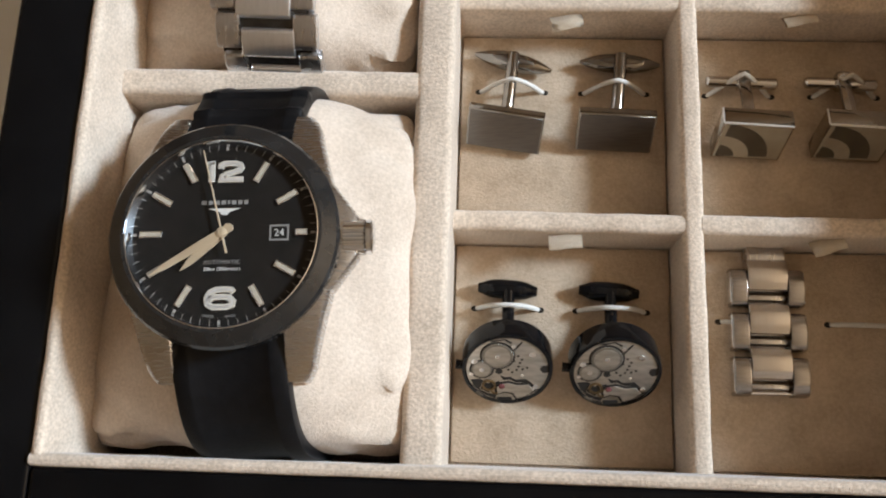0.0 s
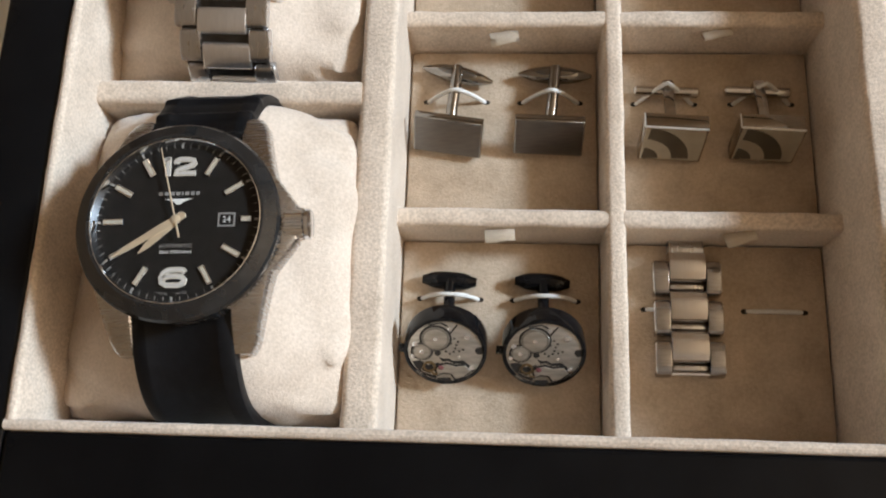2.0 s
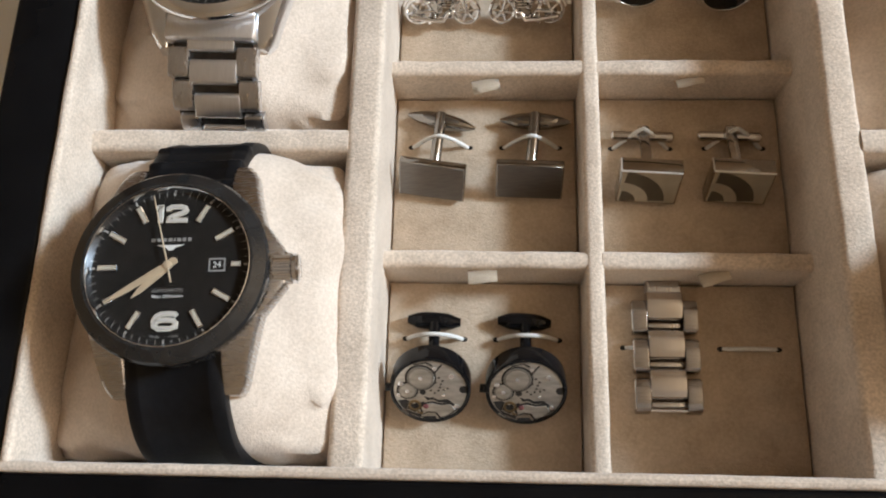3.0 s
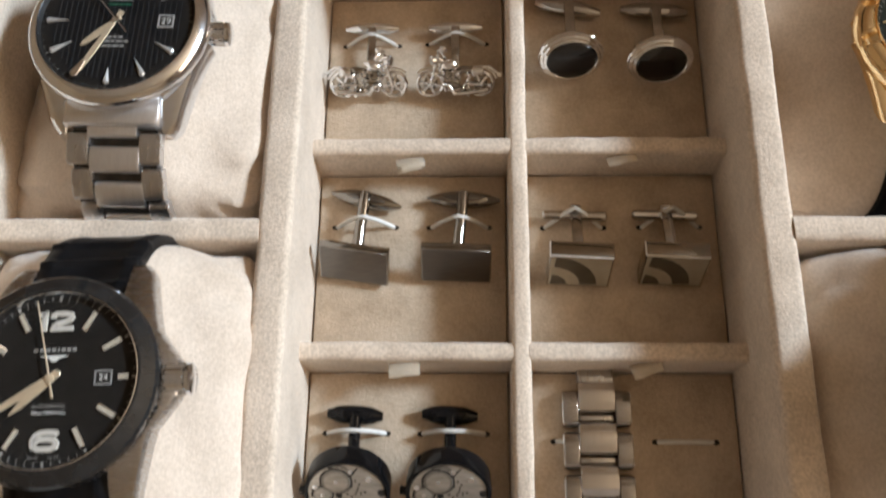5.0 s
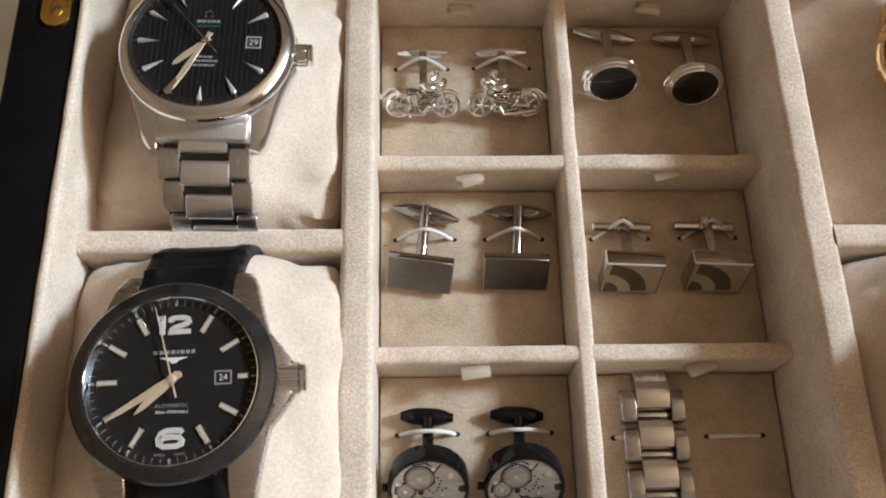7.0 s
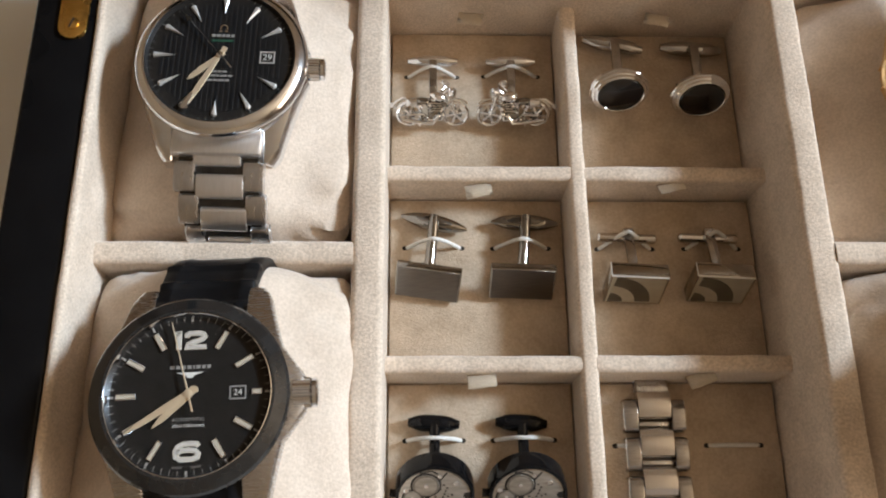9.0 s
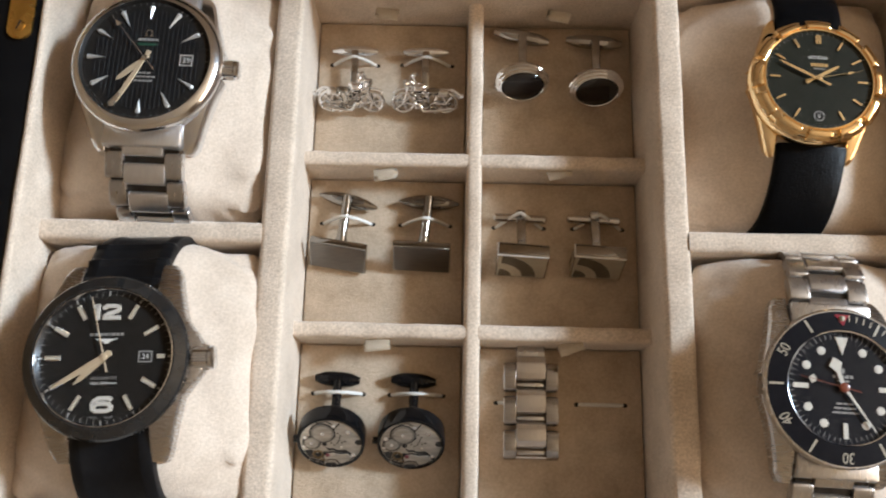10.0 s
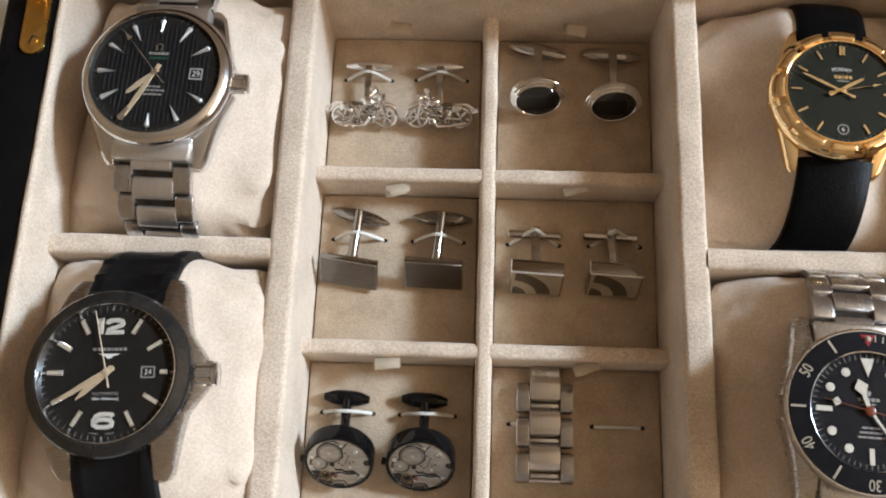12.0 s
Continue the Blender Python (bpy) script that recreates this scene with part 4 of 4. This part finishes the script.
# polished squares with curved inlay
def inlay_ring(r0, r1, cx, cy, a0, a1, z):
    pts = [(cx + r1 * math.cos(radians(a0 + (a1 - a0) * i / 16)), cy + r1 * math.sin(radians(a0 + (a1 - a0) * i / 16))) for i in range(17)]
    pts += [(cx + r0 * math.cos(radians(a1 + (a0 - a1) * i / 16)), cy + r0 * math.sin(radians(a1 + (a0 - a1) * i / 16))) for i in range(17)]
    return prism(pts, z, z + 0.12)


nacre = material("grey_nacre", (0.075, 0.062, 0.045), 0.22, 0.1, tint=(0.105, 0.088, 0.064), scale=160, blotch=0.5, blotch_scale=90)
nacre_pale = material("pale_nacre", (0.50, 0.445, 0.35), 0.2, 0.3, tint=(0.42, 0.37, 0.29), scale=160)

square_steel = material("dark_polished_steel", (0.40, 0.365, 0.32), 0.1, 1.0, tint=(0.35, 0.32, 0.28), scale=200, rough_var=0.03)


def square_cufflink(x, label):
    c = thing("cufflink", label, "cufflink", x, 130.4, BASE, group=LINKS)
    lean, hh, wd = 73, 7.0, 8.6
    zc = hh * math.sin(radians(lean)) + 1.4
    part("body", moved(box(-wd, wd, -hh, hh, -3.4, 1.6, 0.3, 2), 0, 0.4, zc, lean, 0, -3), square_steel, c, "polished square body")
    # the glint on the corner is modelled as a thin silver rod
    part("edge_glint", moved(rod(-wd + 0.15, hh - 0.2, -3.2, -wd + 0.15, hh - 0.2, 1.5, 0.22, 10), 0, 0.4, zc, lean, 0, -3), silver, c, "silver rod for the glint along the edge")
    part("inlay", moved(inlay_ring(8.2, 12.8, -wd + 0.9, -hh + 0.7, 4, 86, 1.66), 0, 0.4, zc, lean, 0, -3), nacre, c, "dark curved inlay", 20)
    part("inlay", moved(inlay_ring(4.6, 8.2, -wd + 0.9, -hh + 0.7, 4, 86, 1.66), 0, 0.4, zc, lean, 0, -3), nacre_pale, c, "pale curved inlay", 20)
    part("inlay", moved(inlay_ring(0.3, 4.6, -wd + 0.9, -hh + 0.7, 4, 86, 1.66), 0, 0.4, zc, lean, 0, -3), nacre, c, "dark curved inlay", 20)
    part("face_plate", moved(box(-wd + 0.5, wd - 0.5, -hh + 0.5, hh - 0.6, 1.5, 1.64, 0.04, 1), 0, 0.4, zc, lean, 0, -3), nacre_pale, c, "pale face round the inlay", 20)
    # highlight of the top front edge, also put in as a silver rod
    part("edge_glint", moved(rod(-wd + 0.2, hh - 0.25, 1.5, wd - 0.2, hh - 0.25, 1.5, 0.3, 10), 0, 0.4, zc, lean, 0, -3), silver, c, "silver rod for the glint along the edge")
    post = box(-1.5, 1.5, -7.2, 7.2, -0.8, 0.8, 0.4, 2)
    part("post", moved(post, 0, 11.5, 6.2, -14, 0, 0), crown_steel, c, "flat polished post")
    part("toggle", moved(lathe([(0.9, -9.2), (1.5, -8.7), (1.5, 8.7), (0.9, 9.2)], 24), -0.2, 17.4, 3.0, 0, 90, -2), steel_warm, c, "round bar toggle")
    part("toggle_hub", moved(box(-1.7, 1.7, -2.4, 2.4, -1.9, 1.9, 0.8, 3), 0, 17.8, 3.6), steel_warm, c)
    return c


square_cufflink(71.2, "polished square cufflink with curved pale and dark inlay")
square_cufflink(96.6, "polished square cufflink with curved pale and dark inlay")
cord_loop(62.7, 78.9, 145.3, 18.6, 148.8, 0.62, 1.2)
cord_loop(90.2, 106.2, 145.4, 18.6, 148.8, 0.62, 1.2)


# round cufflinks with a bare watch movement
plate_silver = material("movement_plate", (0.52, 0.485, 0.435), 0.36, 0.8, tint=(0.38, 0.355, 0.31), scale=260, stretch=(1, 5, 1), rough_var=0.08)
gear_silver = material("movement_gear", (0.30, 0.28, 0.25), 0.36, 0.8, tint=(0.23, 0.215, 0.19), scale=500)
brass = material("movement_brass", (0.17, 0.125, 0.07), 0.35, 0.9, tint=(0.24, 0.17, 0.09), scale=400)
ruby = material("red_jewel", (0.20, 0.07, 0.075), 0.15, tint=(0.16, 0.055, 0.06), scale=300)


def disc(r, x, y, z, t, n=28):
    return moved(lathe([(r, 0), (r, t * 0.7), (r - min(0.15, r * 0.2), t), (0, t)], n), x, y, z)


def movement_cufflink(x, label):
    c = thing("cufflink", label, "cufflink", x, 70.2, BASE, group=LINKS)
    lean, r = 47, 10.7
    zc = r * math.sin(radians(lean)) + 4.4
    L = lambda bm: leaned(bm, 0, zc, lean)
    part("drum", L(lathe([(9.6, -6.2), (r, -5.6), (r + 0.1, -0.6), (r - 0.1, 0.2), (r - 0.7, 0.4), (r - 1.1, -0.05), (0, -0.1)], 72)), black_metal, c, "glossy black drum body")
    face = part("movement_plate", L(disc(r - 1.1, 0, 0, -0.1, 0.25, 56)), plate_silver, c, "silver movement plate")
    toothed = lambda rr, n: [(q * math.cos(math.pi * k / n), q * math.sin(math.pi * k / n)) for k in range(2 * n) for q in ((rr if k % 2 else rr * 0.93),)]
    for gx, gy, gr, n in ((-2.4, 4.3, 3.75, 30), (-6.0, 0.1, 2.5, 22)):
        part("gear_well", L(disc(gr + 0.4, gx, gy, 0.12, 0.06, 32)), hole_dark, face)
        part("gear", L(moved(prism(toothed(gr, n), 0.15, 0.42, 0.06), gx, gy, 0)), gear_silver, face, "", 20)
        part("gear_face", L(disc(gr * 0.8, gx, gy, 0.4, 0.1)), plate_silver, face)
        part("screw", L(disc(0.55, gx, gy, 0.48, 0.2, 14)), steel, face)
    cuts = ([(-1.7, -1.6), (-0.4, -2.2), (0.8, -2.0), (2.0, -2.9), (4.6, -2.6), (5.3, -3.2), (8.0, -6.0), (7.6, -6.3), (4.9, -3.7), (2.2, -3.7), (0.6, -2.8), (-0.8, -3.1)],
            [(-5.6, -3.6), (-4.4, -4.4), (-3.6, -3.6), (-2.9, -5.6), (-4.2, -7.2), (-6.2, -6.0)],
            [(-2.4, -8.6), (1.2, -8.4), (1.6, -9.5), (-1.8, -9.7)],
            [(8.0, 1.6), (9.5, 1.9), (9.7, -0.4), (8.4, -0.6), (7.6, 0.5)],
            [(1.0, 6.0), (3.0, 8.8), (3.4, 8.6), (1.4, 5.7)],
            [(-2.6, 0.6), (-1.6, 0.9), (-1.0, -0.6), (-1.9, -1.4), (-2.8, -0.8)],
            [(-8.6, -3.2), (-6.4, -2.9), (-5.6, -3.4), (-6.4, -6.2), (-4.4, -7.4), (-2.4, -7.8), (-2.6, -9.0), (-5.8, -7.5), (-7.8, -5.2)],
            [(-2.9, -4.0), (-1.8, -3.4), (-1.6, -4.2), (-2.5, -5.4), (-2.3, -6.8), (-3.2, -6.0)],
            [(-4.0, 8.3), (-1.0, 9.0), (0.6, 8.0), (0.9, 8.4), (-0.8, 9.4), (-4.2, 8.7)])
    for pts in cuts:
        part("cut_out", L(prism(pts, 0.13, 0.19)), hole_dark, face, "", 0)
    for bx, by, br in ((-4.2, -4.8, 1.7), (-2.6, -6.4, 1.1)):
        part("brass_wheel", L(moved(lathe([(br, 0.15), (br, 0.4), (br * 0.68, 0.42), (br * 0.66, 0.2)], 24, False), bx, by, 0)), brass, face)
    part("bridge_gap", L(prism([(-2.2, -4.0), (0.4, -3.3), (2.6, -4.0), (5.4, -3.6), (7.2, -6.0), (4.6, -8.4), (2.3, -9.2), (1.2, -7.4), (-0.6, -7.2), (-2.3, -8.0), (-3.0, -5.6)], 0.14, 0.2)), hole_dark, face, "", 0)
    part("bridge", L(prism([(-1.6, -4.4), (0.4, -3.9), (2.6, -4.6), (5.2, -4.2), (6.6, -6.0), (4.4, -7.9), (2.6, -8.6), (1.6, -6.9), (-0.6, -6.6), (-2.0, -7.4), (-2.4, -5.6)], 0.15, 0.45, 0.08)), plate_silver, face, "", 20)
    part("jewel", L(disc(0.75, -1.2, -4.9, 0.4, 0.2, 16)), ruby, face)
    for sx, sy, sr in ((-7.7, 2.4, 0.75), (-8.4, -1.4, 0.55), (1.3, 7.3, 0.6), (5.6, 4.9, 0.75), (6.8, -4.9, 0.7), (4.3, -6.2, 0.65), (-1.0, -6.0, 0.45), (3.5, -1.4, 0.4), (5.2, -6.9, 0.4)):
        part("screw", L(disc(sr, sx, sy, 0.14, 0.28, 14)), steel, face)
    for sx, sy in ((2.4, 4.4), (1.5, 2.8), (2.9, 2.3), (2.6, 1.2), (0.2, 0.2), (2.2, 0.2), (3.6, 0.4), (4.6, 0.9), (1.2, -0.6), (3.3, 3.4)):
        part("pin_hole", L(disc(0.32, sx, sy, 0.14, 0.06, 10)), hole_dark, face)
    part("winding_stub", moved(rod(-10.4, 1.2, zc - 2.6, -12.2, 1.3, zc - 2.6, 1.15), 0, 0, 0), black_metal, c)
    part("post", tube([(0.1, 3.2, zc - 3.4), (0.2, 12, 5.0), (0.2, 20.8, 3.6)], 1.55, 14), black_metal, c, "black post")
    part("toggle", bullet(0.0, 21.0, 2.6, 14.8, 5.0, 5.0, -3, 20, 0.55), black_metal, c, "black faceted toggle")
    return c


movement_cufflink(10.7, "round black cufflink showing a silver watch movement, beside its pair")
movement_cufflink(35.9, "round black cufflink showing a silver watch movement, beside its pair")
cord_loop(3.1, 18.6, 86.7, 18.6, 86.6, 0.62, 2.4)
cord_loop(28.6, 45.1, 86.7, 18.6, 86.6, 0.62, 2.4)


# motorcycle cufflinks
def moto_cufflink(x, flip, label):
    c = thing("cufflink", label, "cufflink", x, 189.6, BASE, group=LINKS)
    lean = 50
    zc = 3.3 * math.sin(radians(lean)) + 2.0

    def L(bm):
        if flip:
            bmesh.ops.scale(bm, vec=(-1, 1, 1), verts=bm.verts)
        return leaned(bm, 0, zc, lean)

    for wx in (-5.5, 6.4):
        prof = [(3.05 + 0.5 * math.cos(2 * math.pi * k / 8), 0.6 * math.sin(2 * math.pi * k / 8)) for k in range(9)]
        wheel = part("wheel", L(moved(lathe(prof, 36, False), wx, 0, 0)), steel, c, "spoked silver wheel")
        part("brake_disc", L(disc(1.7, wx, 0, -0.45, 0.3, 24)), gunmetal_polished, wheel)
        for k in range(6):
            part("spoke", L(moved(box(0.4, 2.8, -0.26, 0.26, -0.2, 0.3), wx, 0, 0, 0, 0, 60 * k + 12)), steel, wheel)
        part("hub", L(disc(0.75, wx, 0, -0.5, 1.2, 16)), steel, wheel)
    up = lambda pts, r: L(tube([(a, b, h) for a, b, h in pts], r, 10))
    for side in (1.0, -1.0):
        part("fork", up([(6.4, 0, side), (5.2, 4.4, side), (4.4, 7.2, side * 0.9)], 0.36), steel, c)
    part("handlebar", up([(2.6, 7.6, 3.0), (3.6, 8.6, 1.6), (4.4, 8.2, 0), (3.6, 8.6, -1.6), (2.6, 7.6, -2.8)], 0.4), steel, c)
    part("mirror", L(moved(disc(0.75, 0, 0, 0, 0.35, 16), 3.4, 9.4, 1.9)), steel, c)
    part("headlamp", L(moved(lathe([(0.5, -0.9), (1.25, -0.2), (1.25, 0.6), (0, 0.9)], 20), 5.5, 6.2, 0.5, 0, 60, 0)), steel, c)
    part("tank", L(bullet(1.9, 5.0, 0.4, 4.8, 2.6, 3.6, -14)), steel, c, "teardrop tank")
    part("saddle", L(bullet(-2.0, 3.7, 0.1, 4.8, 1.6, 3.4, -6)), gunmetal_polished, c)
    part("engine", L(join(box(-0.8, 2.4, -1.6, 1.4, -1.2, 1.1, 0.4, 2), moved(box(-0.7, 0.7, 0, 2.9, -1.1, 1.2, 0.3, 1), 0.3, 0.8, 0, 0, 0, 22), moved(box(-0.7, 0.7, 0, 2.9, -1.1, 1.2, 0.3, 1), 1.6, 0.8, 0, 0, 0, -24))), gunmetal_polished, c, "finned engine")
    for k in range(4):
        part("cylinder_fin", L(box(-0.9, 2.7, 1.3 + k * 0.7, 1.55 + k * 0.7, -1.5, 1.6)), steel, c)
    part("mudguard", L(inlay_ring(3.7, 4.2, -5.5, 0, 25, 165, -0.7)), steel, c, "", 20)
    part("mudguard", L(inlay_ring(3.7, 4.2, 6.4, 0, 40, 125, -0.7)), steel, c, "", 20)
    part("frame_tube", up([(-5.5, 0, 0.9), (-1.9, 0.2, 0.9), (-0.4, -1.4, 0.9), (2.8, -1.5, 0.8), (4.2, 5.6, 0.5)], 0.4), steel, c)
    part("frame_tube", up([(-5.5, 0, -0.9), (-2.9, 3.0, -0.8), (0.8, 3.6, -0.6), (4.3, 6.4, -0.3)], 0.4), steel, c)
    part("exhaust", up([(2.0, 0.2, 1.6), (0.7, -2.0, 1.9), (-2.4, -1.8, 1.9), (-7.4, -0.9, 1.9)], 0.55), steel, c, "long exhaust pipe")
    part("saddlebag", L(moved(box(-1.5, 1.5, -1.0, 1.0, -0.7, 0.8, 0.5, 2), -4.9, 3.6, 1.1)), steel, c)
    part("tail_lamp", L(disc(0.7, -10.0, 2.4, 0, 0.7, 14)), steel, c)
    part("tail_stay", up([(-10.0, 2.4, 0.3), (-7.6, 4.3, 0.2), (-4.0, 4.2, 0.2)], 0.4), steel, c)
    rnd = random.Random(11)
    for k in range(14):
        ex, ey = rnd.uniform(-3.6, 3.8), rnd.uniform(-2.4, 4.0)
        part("engine_detail", L(moved(lathe([(0.4, -0.6), (0.6, 0.2), (0.4, 0.7), (0, 0.8)], 10), ex, ey, 1.5, rnd.uniform(-40, 40), rnd.uniform(-40, 40), 0)), steel if k % 2 else gunmetal_polished, c)
    px = 0.8 if not flip else -0.6
    part("post", moved(box(-1.3, 1.3, -8.0, 8.0, -0.7, 0.7, 0.3, 2), px, 12.0, 4.7, 3, 0, 0), crown_steel, c, "flat post")
    part("toggle", bullet(px, 20.4, 3.6, 16.4, 3.8, 4.0, 0, 20, 0.5), steel, c, "slim curved toggle")
    part("toggle_neck", moved(lathe([(1.9, 0), (1.2, 1.4), (1.0, 2.4)], 16), px, 20.2, 3.6, 90, 0, 0), steel, c)
    for o in c.children:
        if o.name.split(".")[0] not in ("post", "toggle", "toggle_neck"):
            o.scale = (1.25, 1.2, 1.2)
    return c


moto_cufflink(10.3, False, "silver motorcycle-shaped cufflink facing its mirrored pair")
moto_cufflink(37.4, True, "silver motorcycle-shaped cufflink facing its mirrored pair")
cord_loop(3.0, 18.6, 206.2, 17.6, 206.9)
cord_loop(28.7, 45.7, 206.6, 17.6, 207.2)


# oval cufflinks with black stones
def oval_cufflink(x, y, trz, px, label):
    c = thing("cufflink", label, "cufflink", x, y, BASE, group=LINKS)
    lean, ry = 60, 0.78
    zc = 9.7 * ry * math.sin(radians(lean)) + 2.6
    L = lambda bm: leaned(bm, 0, zc, lean, 3)
    part("body", L(lathe([(8.6, -3.2), (9.6, -2.8), (9.8, -1.2), (9.5, -0.9), (9.3, -0.2), (8.6, 0.1), (8.3, 0.8), (7.6, 1.1), (7.3, 0.8)], 64, True, 1, ry)), steel, c, "stepped polished oval mount")
    part("stone", L(lathe([(7.4, 0.7), (7.0, 1.15), (4.5, 1.5), (0, 1.65)], 56, True, 1, ry)), onyx, c, "domed black stone")
    post = box(-1.5, 1.5, -7.4, 7.4, -1.0, 1.0, 0.35, 2)
    part("post", moved(post, px, 13.8, 6.6, -4, 0, 0), crown_steel, c, "square polished post")
    part("post_foot", moved(box(-1.6, 1.6, -1.4, 1.4, -1.4, 1.4, 0.4, 2), px, 6.6, 6.8, 20, 0, 0), steel, c)
    part("toggle", bullet(px, 22.0, 3.0, 20.4, 5.2, 4.6, trz, 20, 0.5), crown_steel, c, "spindle toggle")
    return c


oval_cufflink(71.4, 195.4, -12, 0.2, "silver oval cufflink with black stone and spindle toggle")
oval_cufflink(97.6, 193.8, -4, 0.4, "silver oval cufflink with black stone and spindle toggle")


# ---- spare bracelet links and their empty loop ----
spare = thing("bracelet_links", "three spare brushed steel bracelet links on the pad", "bracelet links", 74.6, 0, BASE, group="")
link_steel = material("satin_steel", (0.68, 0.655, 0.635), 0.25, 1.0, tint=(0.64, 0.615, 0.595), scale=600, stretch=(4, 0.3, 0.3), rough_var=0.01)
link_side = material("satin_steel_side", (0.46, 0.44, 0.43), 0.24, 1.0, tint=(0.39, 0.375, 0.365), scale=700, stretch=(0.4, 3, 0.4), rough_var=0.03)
for i in range(3):
    y1 = 98.0 - i * 10.9
    for sx in (-1, 1):
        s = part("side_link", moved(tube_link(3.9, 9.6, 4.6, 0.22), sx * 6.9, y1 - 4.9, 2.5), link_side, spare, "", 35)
        part("edge_line", moved(box(-0.16, 0.16, -3.9, 3.9, -1.5, 1.5, 0.1, 1), sx * 8.9, y1 - 4.9, 2.3), steel, s)
    part("centre_link", moved(tube_link(9.6, 8.4, 4.8, 0.2), 0, y1 - 1.9, 2.7), link_steel, spare, "", 35)
    part("pin", rod(-5.4, y1 - 8.9, 2.2, 5.4, y1 - 8.9, 2.2, 0.5), steel, spare)
    part("hinge_bar", moved(box(-4.6, 4.6, -0.7, 0.7, -1.2, 1.0, 0.4, 2), 0, y1 - 7.3, 1.7), steel_side, spare)
part("end_link", moved(tube_link(9.3, 5.5, 3.6, 0.3), 0, 101.2, 2.0), steel_side, spare, "", 50)
cord_loop(63.9, 82.0, 84.9, 12.9, 84.9)
cord_loop(90.6, 105.4, 84.9, 13.0, 84.8)


# ---- satin pull tabs ----
def pull_tab(x, y, rz, tilt, up=0.0, grow=1.0, wide=8.0):
    bm, rows = bmesh.new(), []
    prof = [(0.8 + (a - 0.8) * 0.72 * grow, 0.8 + (b - 0.8) * 0.68 * grow) for a, b in ((0.8, 1.2), (-0.3, 3.6), (-1.4, 5.4), (-2.6, 6.8), (-3.8, 7.4), (-4.7, 6.9), (-4.7, 6.0), (-3.7, 4.9), (-2.2, 3.4), (-0.5, 1.6), (0.8, 0.4))]
    for u in (-wide / 2, -wide / 4, 0, wide / 4, wide / 2):
        rows.append([bm.verts.new((u, a + 0.25 * math.sin(u * 0.6), 2.9 + b * 0.56 + 0.3 * math.cos(u * 0.5))) for a, b in prof])
    for p, q in zip(rows, rows[1:]):
        for k in range(len(prof) - 1):
            bm.faces.new((p[k], p[k + 1], q[k + 1], q[k]))
    bmesh.ops.solidify(bm, geom=bm.faces[:], thickness=0.25)
    ob = part("pull_tab", moved(bm, x, y, BASE + 8.0 + up, tilt, 0, rz), ribbon, watch_box, "folded cream satin pull tab", 60)
    return ob


for tx, ty, trz, tt, up, grow in ((24.1, 103.6, 3, 10, 0, 1), (24.2, 162.4, 9, 14, 0, 1.1), (83.5, 162.4, 10, 4, 0, 0.9), (86.2, 103.6, 16, 6, 0, 1), (23.5, 221.6, -10, 26, 4.0, 1.0), (84.3, 221.6, -15, 24, 4.0, 1.0)):
    pull_tab(tx, ty, trz, tt, up, grow)

# ---- brass lid stay on the rim ----
stay = thing("lid_stay", "brass lid stay plate screwed to the black rim", "hinge plate", -88.4, 0, RIM - 0.6)
outline = [(-3.9, 222), (-3.9, 193.0)] + [(3.9 * math.cos(radians(a)), 192.8 + 3.9 * math.sin(radians(a))) for a in range(190, 351, 20)] + [(3.9, 193.0), (3.9, 222)]
part("plate", prism(outline, 0, 1.0, 0.3, 2), gold_soft, stay, "rounded brass plate")
screw = part("screw", moved(lathe([(1.9, 1.0), (1.8, 1.4), (1.2, 1.6), (0, 1.65)], 24), 0, 193.4, 0), gold_soft, stay)
part("slot", moved(box(-1.5, 1.5, -0.22, 0.22, 1.55, 1.7), 0, 193.4, 0, 0, 0, 70), hole_dark, screw)
part("staple", tube([(-1.4, 208, 0.8), (-1.4, 207, 3.5), (-0.8, 206.4, 5.2), (0.6, 206.2, 5.6), (1.4, 206.8, 4.0), (1.6, 208, 0.8)], 0.7, 12), gold_soft, stay)
